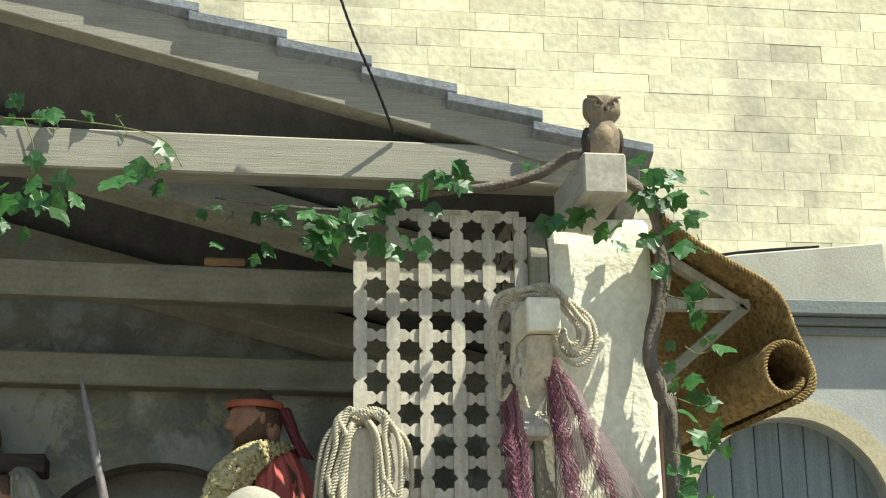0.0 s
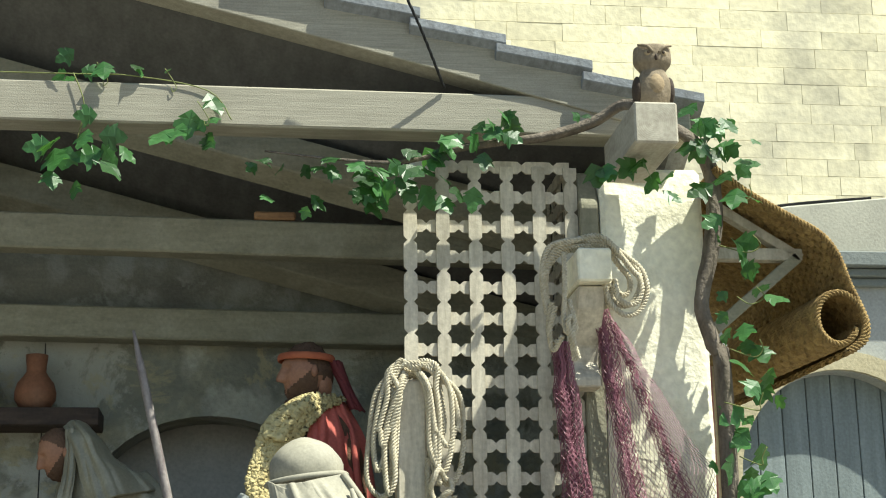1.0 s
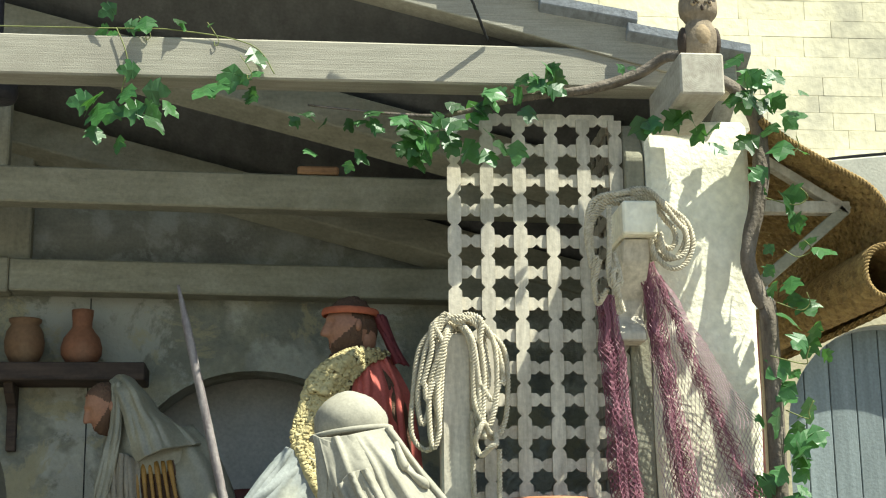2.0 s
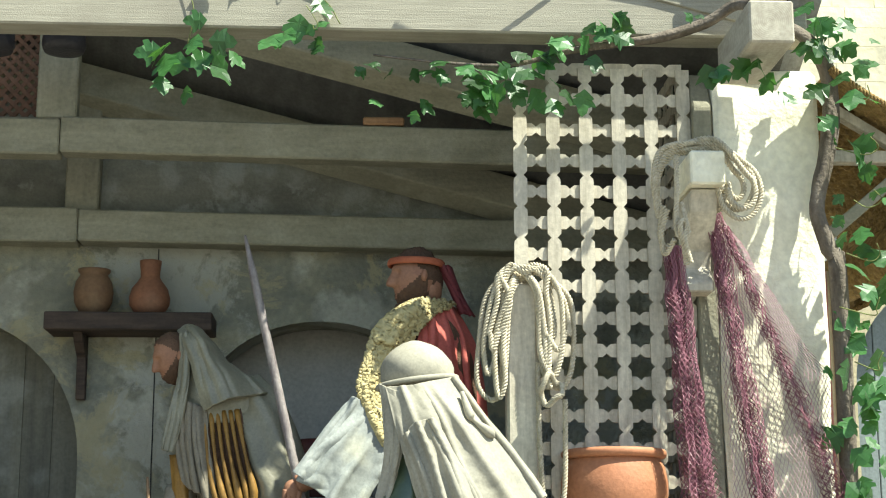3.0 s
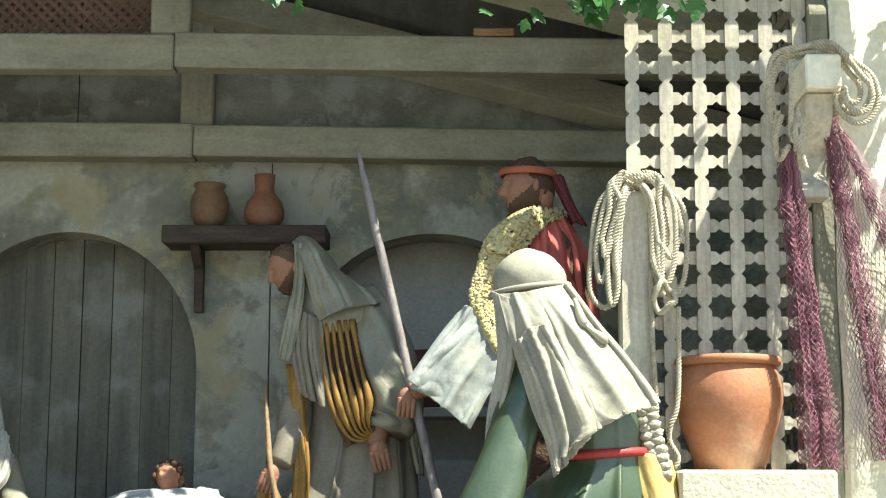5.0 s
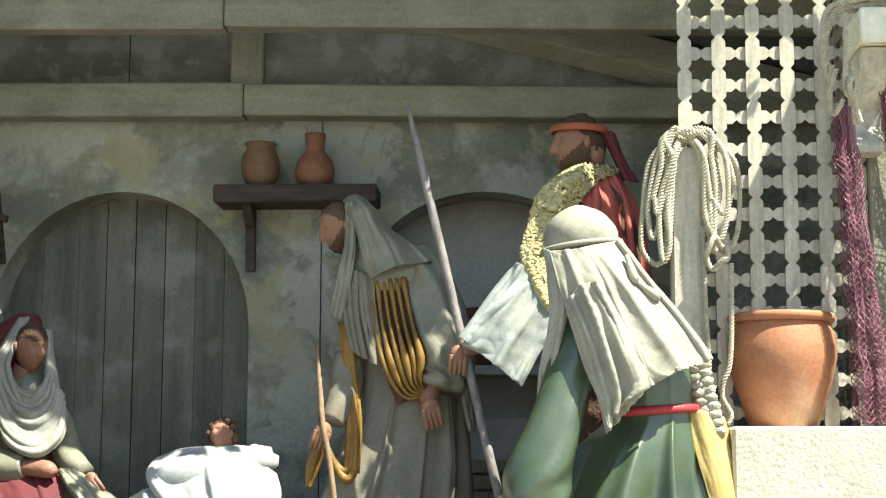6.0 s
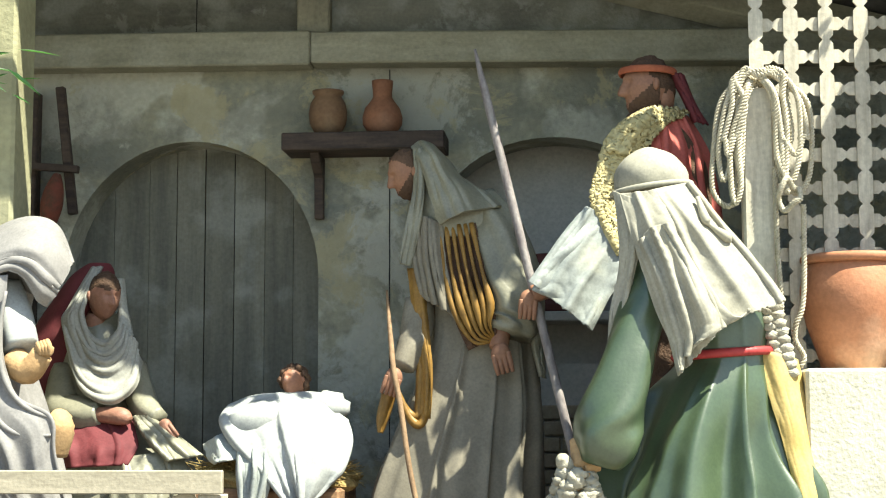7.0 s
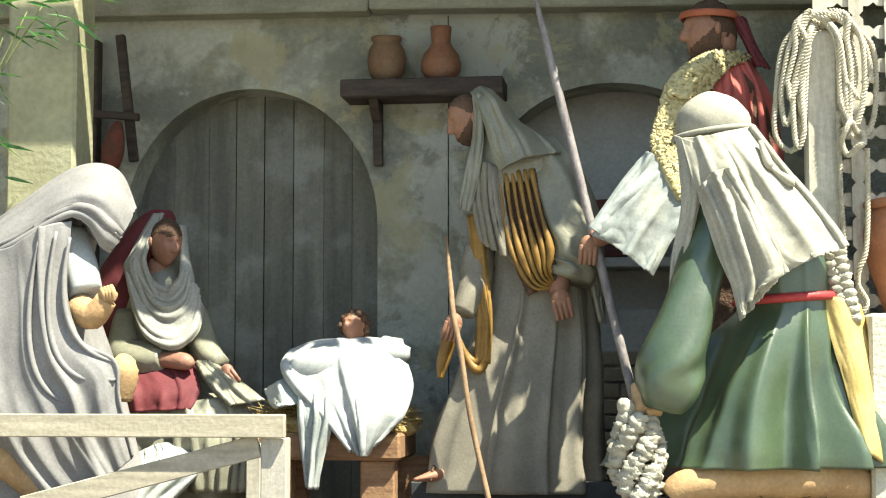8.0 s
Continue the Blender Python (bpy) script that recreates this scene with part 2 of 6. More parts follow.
def fold_at(folds, u, v, wrap=False):
    """Height of the folds at u across and v down the cloth, 0 to about 1.3, with a fine crumple."""
    s = 0.0
    for u0, drift, w, start, power, ph in folds:
        d = u - u0 - drift * v - 0.3 * w * math.sin(ph + 4.5 * v)
        if wrap:
            d -= round(d)
        w = w * (0.65 + 0.6 * v)
        if abs(d) < 3 * w:
            s += power * min(1.0, max(0.0, (v - start) * 3)) * math.exp(-abs(d / w) ** 1.45)
    return s + 0.10 * noise.noise((u * 11, v * 6, len(folds))) + 0.32 * noise.noise((u * 4.5, v * 3.5, len(folds) + 5.5)) + 0.16 * abs(noise.noise((u * 6 + v * 3, v * 7 - u * 2, len(folds) + 9.5)))


def loft(bm, secs, n=56, folds=0, mi=0, seed=0.0, steps=6):
    """A draped body: sections (x, y, z, rx, ry, fold depth) from below upwards; folds run up the cloth and wander."""
    loops = []
    path = smooth_path(secs, steps)
    fl = pleats(folds, seed) if folds else None
    for row, (x, y, z, rx, ry, amp) in enumerate(path):
        lp = []
        for i in range(n):
            a = 2 * math.pi * i / n
            w = 0.0
            if folds:
                w = amp * (2.4 * fold_at(fl, i / n, 1 - row / len(path), True) - 0.9)
            k = 1 + w / max(rx, 0.03)
            lp.append((x + rx * k * math.cos(a), y + ry * k * math.sin(a), z))
        loops.append(lp)
    return rings(bm, loops, mi)


def limb(bm, pts, n=14, mi=0, folds=0, amp=0.0, steps=5, seed=0.0, caps=True):
    """A tube through (x, y, z, radius[, flatten])."""
    P = smooth_path(pts, steps)
    loops, up = [], Vector((0.13, 0.31, 1)).normalized()
    for i, p in enumerate(P):
        a, b = P[max(i - 1, 0)], P[min(i + 1, len(P) - 1)]
        d = (Vector(b[:3]) - Vector(a[:3])).normalized()
        u = d.cross(up)
        if u.length < 0.05:
            u = d.cross(Vector((1, 0, 0)))
        u.normalize()
        v = u.cross(d).normalized()
        flat = p[4] if len(p) > 4 else 1.0
        lp = []
        for j in range(n):
            t = 2 * math.pi * j / n
            r = p[3] * (1 + amp * math.sin(folds * t + seed + i * 0.22)) if folds else p[3]
            lp.append(Vector(p[:3]) + u * (r * math.cos(t)) + v * (r * flat * math.sin(t)))
        loops.append(lp)
    return rings(bm, loops, mi, caps)


def ball(bm, c, r, mi=0, seg=16, rough=0.0, seed=0.0, m=None):
    """An ellipsoid with an uneven skin."""
    rr = bmesh.ops.create_uvsphere(bm, u_segments=seg, v_segments=max(8, seg * 2 // 3), radius=1)
    for v in rr["verts"]:
        k = 1 + rough * noise.noise(v.co * 2.3 + Vector((seed, seed * 1.7, 0)))
        q = Vector((v.co.x * r[0] * k, v.co.y * r[1] * k, v.co.z * r[2] * k))
        v.co = (m @ q if m else q) + Vector(c)
    for f in {f for v in rr["verts"] for f in v.link_faces}:
        f.material_index = mi


def sheet(bm, fn, nu, nv, mi=0, thick=0.006):
    """A cloth from fn(u, v) with a back face, so that it has thickness."""
    g = [[Vector(fn(i / nu, j / nv)) for j in range(nv + 1)] for i in range(nu + 1)]
    nor = []
    for i in range(nu + 1):
        row = []
        for j in range(nv + 1):
            du = g[min(i + 1, nu)][j] - g[max(i - 1, 0)][j]
            dv = g[i][min(j + 1, nv)] - g[i][max(j - 1, 0)]
            k = du.cross(dv)
            row.append(k.normalized() if k.length > 1e-9 else Vector((0, -1, 0)))
        nor.append(row)
    A = [[bm.verts.new(g[i][j]) for j in range(nv + 1)] for i in range(nu + 1)]
    C = [[bm.verts.new(g[i][j] - nor[i][j] * thick) for j in range(nv + 1)] for i in range(nu + 1)]
    fs = []
    for i in range(nu):
        for j in range(nv):
            fs.append(bm.faces.new((A[i][j], A[i + 1][j], A[i + 1][j + 1], A[i][j + 1])))
            fs.append(bm.faces.new((C[i][j + 1], C[i + 1][j + 1], C[i + 1][j], C[i][j])))
    for i in range(nu):
        fs.append(bm.faces.new((A[i][0], C[i][0], C[i + 1][0], A[i + 1][0])))
        fs.append(bm.faces.new((A[i + 1][nv], C[i + 1][nv], C[i][nv], A[i][nv])))
    for j in range(nv):
        fs.append(bm.faces.new((A[0][j + 1], C[0][j + 1], C[0][j], A[0][j])))
        fs.append(bm.faces.new((A[nu][j], C[nu][j], C[nu][j + 1], A[nu][j + 1])))
    for f in fs:
        f.material_index = mi


def lathe(bm, x, y, prof, n=40, mi=0):
    """A turned shape from (radius, z)."""
    rings(bm, [[(x + r * math.cos(2 * math.pi * i / n), y + r * math.sin(2 * math.pi * i / n), z) for i in range(n)] for r, z in prof], mi)


# ---- large structure ----
FLOOR = 0.72
WALL = 7.75
solid("ground", box(-60, 60, -60, 60, -0.2, 0, bev=0), surface("grey_paving", (0.24, 0.225, 0.20), (0.18, 0.17, 0.155), scale=(1, 1, 1), fine=12), "pale grey paved square under the stage", "ground", "structure")
solid("floor", box(-4.2, 3.2, 5.7, WALL, FLOOR - 0.12, FLOOR, bev=0.01), dark_wood, "dark wooden stage floor of the stable", "floor", "structure")
solid("trim_stage_front", box(-4.2, 3.2, 5.72, 5.8, 0, FLOOR - 0.12, bev=0.01), pale_wood, "bleached wooden skirt below the stage", "trim", "structure")


def arch(cx, half, spring, rise, z0, n=24):
    """Outline of an arched opening, from its left foot over the crown to its right foot."""
    return [(cx - half, z0)] + [(cx - half * math.cos(math.pi * i / n), spring + rise * math.sin(math.pi * i / n)) for i in range(n + 1)] + [(cx + half, z0)]


# back wall: a slab with two arched openings cut through
DOOR = arch(-1.972, 0.638, 2.12, 0.68, FLOOR)
NICHE = arch(-0.19, 0.57, 2.36, 0.43, FLOOR)
X0, X1, ZT = -4.2, 1.5, 3.2
outline = [(X0, FLOOR)] + DOOR + NICHE + [(X1, FLOOR), (X1, ZT), (X0, ZT)]
solid("wall_back", prism(outline, "y", WALL, WALL + 0.26, bev=0.0), plaster_back, "weathered grey-green plaster back wall with two arches", "wall", "structure")
solid("wall_back_upper", prism([(X0, ZT + 0.003), (1.45, ZT + 0.003), (X0, 4.68)], "y", WALL, WALL + 0.14), panel_back, "grey-green painted panels above the plaster wall", "wall", "structure")
niche_plaster = surface("smooth_grey_plaster", (0.50, 0.48, 0.43), (0.40, 0.385, 0.34), scale=(2, 2, 2), bump=0.2)
bm = box(-0.9, 0.6, WALL + 0.36, WALL + 0.46, FLOOR, 3.1, bev=0)
for side_name, x0, x1, y1, z0, z1 in (("left", -0.9, -0.8, 0.357, FLOOR, 3.1), ("right", 0.5, 0.6, 0.357, FLOOR, 3.1), ("top", -0.9, 0.6, 0.46, 3.103, 3.16)):
    solid("wall_niche_" + side_name, box(x0, x1, WALL + 0.263, WALL + y1, z0, z1, bev=0), niche_plaster, "smooth grey plaster lining of the arched niche", "wall", "structure")
solid("wall_niche_back", bm, niche_plaster, "smooth grey plaster lining of the arched niche", "wall", "structure")
solid("wall_behind_door", box(-2.9, -1.0, WALL + 0.35, WALL + 0.43, FLOOR, 3.15, bev=0), plaster_back, "plain wall behind the arched door", "wall", "structure")
solid("wall_left", box(-4.3, -4.2, 5.8, WALL + 0.2, FLOOR, 4.6, bev=0), plaster_back, "plain plaster side wall", "wall", "structure")
solid("wall_right", prism([(6.62, FLOOR), (WALL, FLOOR), (WALL, 3.12), (6.62, 3.70)], "x", 1.5, 1.62), plaster_back, "plaster side wall behind the lattice", "wall", "structure")


def beam(name, label, x0, x1, y0, y1, z0, z1, mat, bev=0.008, tilt=0.0):
    bm = box(x0, x1, y0, y1, z0, z1, bev=bev)
    if tilt:
        for v in bm.verts:
            v.co.z += tilt * (v.co.x - x0)
    return solid(name, bm, mat, label, "beam", "structure", origin=((x0 + x1) / 2, (y0 + y1) / 2, z0))


beam("beam_front", "weathered grey timber beam with vine leaves over it", -4.2, 1.86, 6.35, 6.5, 3.80, 3.975, front_wood, tilt=-0.004)
beam("beam_middle", "weathered grey timber cross beam inside the stable", -4.2, -1.37, 7.1, 7.22, 3.462, 3.63, beam_x, tilt=-0.008)
beam("beam_middle_right", "weathered grey timber cross beam inside the stable", -1.366, 1.5, 7.1, 7.22, 3.452, 3.618, beam_x, tilt=-0.018)
beam("beam_back", "weathered grey timber beam along the back wall", -4.2, -1.36, 7.6, 7.745, 3.165, 3.335, beam_x, tilt=-0.008)
beam("beam_back_right", "weathered grey timber beam along the back wall", -1.356, 1.5, 7.6, 7.745, 3.15, 3.305, beam_x, tilt=-0.016)
beam("stud_middle", "grey upright timber on the cross beam", -1.482, -1.30, 7.12, 7.2, 3.612, 4.24, beam_z)
beam("stud_back", "grey upright timber on the back wall", -1.434, -1.272, 7.66, 7.746, 3.31, 3.98, beam_z)
beam("block_on_beam", "small brown wooden block on the cross beam", 0.0, 0.19, 7.1, 7.2, 3.597, 3.635, table_wood)

SLOPE = -0.262
FALL = 0.5      # the roof also falls towards the back wall


def roof_z(x):
    return 4.425 + SLOPE * (x + 0.1)


def rafter(name, y0, y1, drop, x0=-4.2, x1=1.80, h=0.14, fall=0.5):
    bm = prism([(x0, roof_z(x0) - drop), (x1, roof_z(x1) - drop), (x1, roof_z(x1) - drop - h), (x0, roof_z(x0) - drop - h)], "y", y0, y1, bev=0.006)
    for v in bm.verts:
        v.co.z -= fall * (v.co.y - 6.25)
    return solid(name, bm, beam_x, "sloping grey timber rafter under the roof boards", "rafter", "structure")


bm = prism([(x, 4.468 - 0.262 * (x + 0.86) - 0.012 * math.sin((x + 4.2) * 0.9) + h) for x, h in [(-4.2 + 0.5 * k, 0.0) for k in range(13)] + [(1.8 - 0.5 * k, 0.19) for k in range(13)]], "y", 6.338, 6.475, bev=0.004)
solid("rafter_front", bm, front_wood, "wide sloping grey timber rafter at the roof's open edge", "rafter", "structure")
rafter("rafter_middle", 6.95, 7.08, 0.055, h=0.17)
rafter("rafter_back", 7.58, 7.7, 0.055, h=0.16)

roof = thing("roof", (0, 7, 4.2), "lean-to roof of overlapping slate-grey boards", "roof", kind="structure")
def roof_top(x):
    return 4.529 - 0.290 * (x + 0.048)


edges = [-4.14 + 0.372 * k for k in range(12)] + [0.325, 0.687, 1.055, 1.426, 1.908]
for a, b in zip(edges, edges[1:]):
    jit = random.uniform(-0.006, 0.006)
    za, zb = roof_top(b) + 0.165 * (b - a + 0.045), roof_top(b)
    bm = prism([(a - 0.045, za - 0.042), (b, zb - 0.042), (b, zb), (a - 0.045, za)], "y", 6.29 + jit, 7.9, bev=0.003)
    for v in bm.verts:
        v.co.z -= FALL * (v.co.y - 6.29)
    part("roof_board", bm, roof_wood, roof)
# added lining sheet; its dark colour stands in for the shade under the roof
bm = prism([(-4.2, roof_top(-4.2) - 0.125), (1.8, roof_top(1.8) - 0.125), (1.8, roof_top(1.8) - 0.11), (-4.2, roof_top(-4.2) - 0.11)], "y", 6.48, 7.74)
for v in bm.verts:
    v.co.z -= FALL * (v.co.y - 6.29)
solid("ceiling", bm, surface("shade_dark_lining", (0.145, 0.143, 0.135), (0.10, 0.098, 0.092), scale=(12, 1.5, 12), bump=0.3), "added lining under the roof, coloured dark for the shade there", "ceiling", "structure")

# whitewashed corner pillar with a timber post at its side
bm = box(1.46, 1.90, 6.4, 6.62, FLOOR, 3.66, bev=0.02)
bmesh.ops.subdivide_edges(bm, edges=bm.edges[:], cuts=14, use_grid_fill=True)
for v in bm.verts:
    v.co += Vector((noise.noise(v.co * 4.0), noise.noise(v.co * 4.0 + Vector((9, 0, 0))), noise.noise(v.co * 4.0 + Vector((0, 9, 0))))) * 0.014
solid("pillar_corner", bm, whitewash, "whitewashed plaster corner pillar with worn edges", "pillar", "structure", smooth=True)
bm = prism([(6.42, FLOOR), (6.42, 3.5), (6.5, 3.66), (6.62, 3.66), (6.62, FLOOR)], "x", 1.375, 1.455, bev=0.006)
solid("post_corner", bm, beam_z, "grey timber post beside the whitewashed pillar", "post", "structure")

# beam end that carries the owl
bm = box(1.47, 1.645, 5.80, 6.34, 3.565, 3.735, bev=0.008)
end_grain = surface("sawn_end_grain", (0.46, 0.43, 0.35), (0.33, 0.30, 0.24), scale=(20, 4, 20), bump=0.2)
nt = end_grain.node_tree
tc, ring, rb = nt.nodes.new("ShaderNodeTexCoord"), nt.nodes.new("ShaderNodeTexWave"), nt.nodes.new("ShaderNodeBump")
ring.wave_type, ring.rings_direction = "RINGS", "Y"
ring.inputs["Scale"].default_value, ring.inputs["Distortion"].default_value, ring.inputs["Detail"].default_value = 40.0, 1.6, 2.0
rb.inputs["Strength"].default_value, rb.inputs["Distance"].default_value = 0.10, 0.003
nt.links.new(tc.outputs["Object"], ring.inputs["Vector"])
nt.links.new(ring.outputs["Fac"], rb.inputs["Height"])
nt.links.new(rb.outputs[0], nt.nodes["Principled BSDF"].inputs["Normal"])
solid("beam_end", bm, end_grain, "projecting grey beam end with sawn growth rings", "beam", "structure", origin=(1.55, 6.0, 3.65))

# bracket on the post
bracket = thing("wall_bracket", (1.35, 6.4, 3.0), "pale wooden bracket with a carved corbel on the post", "bracket")
part("peg", box(1.283, 1.422, 6.08, 6.415, 3.075, 3.212, bev=0.008), whitewash, bracket, "white-painted square beam end")
bm = prism([(6.415, 3.07), (6.14, 3.07), (6.19, 2.99), (6.33, 2.86), (6.345, 2.79), (6.29, 2.72), (6.29, 2.685), (6.415, 2.685)], "x", 1.295, 1.41, bev=0.006)
part("corbel", bm, pale_wood, bracket)

# far building of limestone blocks
FAR = 14.0
solid("backdrop_wall", box(-14, 24, FAR + 0.005, FAR + 0.6, 0, 16, bev=0), mortar, "sunlit pale limestone wall of the building behind", "wall", "structure")

# plinth and pots
solid("plinth", box(0.768, 1.36, 6.12, 6.75, FLOOR, 1.612, bev=0.012), plinth_mat, "cream-painted square block under the large pot", "plinth")
pot = thing("clay_pot", (1.012, 6.45, 1.612), "large round terracotta pot on the cream block", "pot")
bm = bmesh.new()
lathe(bm, 1.012, 6.45, [(0.12, 1.612), (0.135, 1.615), (0.16, 1.70), (0.195, 1.80), (0.213, 1.88), (0.214, 1.93), (0.203, 1.99), (0.187, 2.02), (0.184, 2.03), (0.176, 2.03), (0.17, 1.98), (0.15, 1.75), (0.0, 1.70)], 56)
part("body", bm, terracotta, pot, smooth=True)
bm = bmesh.new()
rim = [(0.186, 2.026), (0.205, 2.030), (0.211, 2.040), (0.211, 2.052), (0.205, 2.061), (0.190, 2.064), (0.180, 2.056), (0.177, 2.026), (0.186, 2.026)]
rings(bm, [[(1.012 + r * math.cos(2 * math.pi * i / 56), 6.45 + r * math.sin(2 * math.pi * i / 56), z) for i in range(56)] for r, z in rim], caps=False)
part("rim", bm, terracotta, pot, smooth=True)

# shelf with two jars
shelf = thing("wall_shelf", (-1.08, 7.7, 2.72), "dark wooden wall shelf carrying two clay jars", "shelf")
part("board", box(-1.476, -0.696, 7.5, 7.748, 2.705, 2.79, bev=0.006), dark_wood, shelf)
bm = prism([(7.56, 2.704), (7.748, 2.704), (7.748, 2.40), (7.715, 2.40), (7.70, 2.60), (7.60, 2.66)], "x", -1.35, -1.305, bev=0.004)
part("support", bm, dark_wood, shelf)


# both jar clays are darkened for the shade on the shelf; this one also dusty
shelf_clay = surface("shaded_dusty_terracotta", (0.26, 0.115, 0.06), (0.18, 0.08, 0.045), rough=0.75, scale=(4, 4, 8), bump=0.2, stain=(0.36, 0.24, 0.16), stain_amount=0.4)


def jar(x, y, prof, label):
    bm = bmesh.new()
    lathe(bm, x, y, prof, 36)
    return solid("clay_jar", bm, old_clay if "brown" in label else shelf_clay, label, "jar", smooth=True, origin=(x, y, prof[0][1]), group="jars on the shelf")


jar(-1.27, 7.62, [(0.05, 2.792), (0.06, 2.795), (0.088, 2.85), (0.094, 2.90), (0.085, 2.95), (0.07, 2.975), (0.064, 2.985), (0.075, 2.998), (0.077, 3.01), (0.06, 3.012), (0.055, 2.98), (0.0, 2.93)], "squat brown clay jar on the dark shelf")
jar(-1.005, 7.62, [(0.05, 2.792), (0.065, 2.796), (0.094, 2.84), (0.097, 2.875), (0.085, 2.92), (0.058, 2.955), (0.046, 2.975), (0.046, 3.0), (0.05, 3.03), (0.052, 3.055), (0.04, 3.058), (0.038, 3.0), (0.0, 2.95)], "orange clay bottle jar with a narrow neck")

# wooden door in the arch: boards
door = thing("door_1", (-1.95, 8.0, FLOOR), "closed arched door of grey-green wooden boards", "door", kind="structure")
bx_ = [-2.72, -2.42, -2.24, -2.10, -1.952, -1.80, -1.645, -1.50, -1.34]
for a, b in zip(bx_, bx_[1:]):
    gap = 0.003 if -1.952 in (a, b) else 0.0008
    part("board", box(a + gap, b - gap, 7.97 + random.uniform(0, 0.004), 8.03, FLOOR, 2.85, bev=0.0015), door_wood, door)

# left column
solid("column_left", box(-2.845, -2.528, 6.8, 7.05, FLOOR, 4.5, bev=0.015), column_plaster, "olive-cream plastered post at the open side of the stable", "column", "structure")

# fence
fence = thing("fence", (-2.0, 6.2, FLOOR), "low fence of bleached boards with a diagonal brace", "fence")
part("rail", box(-3.6, -1.442, 6.18, 6.215, 1.143, 1.234, bev=0.004), fence_wood, fence)
part("post", box(-1.545, -1.443, 6.22, 6.30, FLOOR, 1.14, bev=0.004), pale_wood, fence)
part("post", box(-1.66, -1.60, 6.45, 6.5, FLOOR, 1.11, bev=0.004), pale_wood, fence)
m = pose(-1.98, 6.24, 1.0, 0, -14.5, 0)
part("brace", box(-0.55, 0.44, -0.015, 0.015, -0.045, 0.045, bev=0.004, m=m), fence_wood, fence)

# table of the manger
table = thing("manger_table", (-1.35, 7.1, FLOOR), "brown wooden table serving as the manger", "table")
part("tabletop", box(-1.78, -1.09, 6.86, 7.36, 1.02, 1.135, bev=0.012), table_wood, table)
for x, y in ((-1.72, 6.9), (-1.27, 6.9), (-1.72, 7.22), (-1.16, 7.22)):
    part("leg", box(x, x + 0.15, y, y + 0.1, FLOOR - 0.001, 1.02, bev=0.008), table_wood, table)
solid("platform", box(-1.06, -0.1, 6.96, 7.5, FLOOR - 0.001, 0.926, bev=0.006), black_mat, "low dark-painted block under the standing statue", "platform")


# ---- lattice screen with star-shaped holes ----
PITCH = 0.133


def slat_half(s):
    """Half width of a slat at s metres from the middle of a hole."""
    s = abs(s)
    pts = [(0.0, 0.012), (0.0165, 0.0265), (0.038, 0.0275), (0.0665, 0.0275)]
    for (a, wa), (b, wb) in zip(pts, pts[1:]):
        if s <= b:
            return wa + (wb - wa) * (s - a) / (b - a)
    return 0.0275


def slat_outline(count):
    """One side of a slat that passes count holes, then the other."""
    one = []
    for k in range(count):
        for s in (-0.0665, -0.038, -0.0165, 0.0, 0.0165, 0.038):
            one.append(((k + 0.5) * PITCH + s, slat_half(s)))
    one.append((count * PITCH, 0.0275))
    return [(w, a) for a, w in one] + [(-w, a) for a, w in reversed(one)]


def lattice(name, cols, rows, label):
    ob = thing(name, (0, 0, 0), label, "lattice", kind="structure")
    up = bpy.data.meshes.new("slat_upright")
    bm = prism(slat_outline(rows), "y", 0, 0.012)
    bm.to_mesh(up)
    bm.free()
    across = bpy.data.meshes.new("slat_across")
    bm = prism([(a, w) for w, a in slat_outline(cols)], "y", 0.0122, 0.023)
    bm.to_mesh(across)
    bm.free()
    for me in (up, across):
        me.materials.append(pale_wood)
    for i in range(cols + 1):
        o = new("slat", up)
        o.parent, o.location = ob, (i * PITCH, random.uniform(-0.002, 0), 0)
    for j in range(rows + 1):
        o = new("slat", across)
        o.parent, o.location = ob, (0, 0, j * PITCH)
    return ob


screen = lattice("lattice_screen", 5, 16, "bleached wooden lattice screen with star-shaped holes")
screen.location, screen.scale = (0.652, 6.46, 1.539), (1.04, 1, 1)
side = lattice("lattice_side", 3, 16, "bleached wooden side lattice with star-shaped holes")
side.matrix_basis = pose(1.345, 6.56, 1.539, 0, 0, 90)

# ---- ropes ----
def rope(bm, pts, r=0.011, lay=0.042, steps=8, sides=6, loose=0.0):
    """A laid rope: three strands wound round the path."""
    sd = random.random() * 50
    pts = [Vector(q) + noise.noise_vector(Vector(q) * 5 + Vector((sd, 0, 0))) * loose for q in pts]
    P = smooth_path(pts, steps)
    acc, dist = 0.0, [0.0]
    for a, b in zip(P, P[1:]):
        acc += float(np.linalg.norm(b[:3] - a[:3]))
        dist.append(acc)
    m = max(12, int(acc / (lay / 7)))
    fine = []
    for i in range(m + 1):
        s = acc * i / m
        k = min(max(int(np.searchsorted(dist, s)), 1), len(P) - 1)
        t = (s - dist[k - 1]) / max(dist[k] - dist[k - 1], 1e-9)
        fine.append(Vector(P[k - 1][:3] * (1 - t) + P[k][:3] * t))
    frames, u = [], None
    for i, p in enumerate(fine):
        d = (fine[min(i + 1, m)] - fine[max(i - 1, 0)]).normalized()
        u = (u - d * u.dot(d)).normalized() if u is not None else d.orthogonal().normalized()
        frames.append((p, u.copy(), d.cross(u)))
    for strand in range(3):
        loops = []
        for i, (p, a, b) in enumerate(frames):
            th = 2 * math.pi * (acc * i / m / lay + strand / 3)
            c = p + (a * math.cos(th) + b * math.sin(th)) * (r * 0.52)
            loops.append([c + (a * math.cos(2 * math.pi * j / sides) + b * math.sin(2 * math.pi * j / sides)) * (r * 0.54) for j in range(sides)])
        rings(bm, loops)


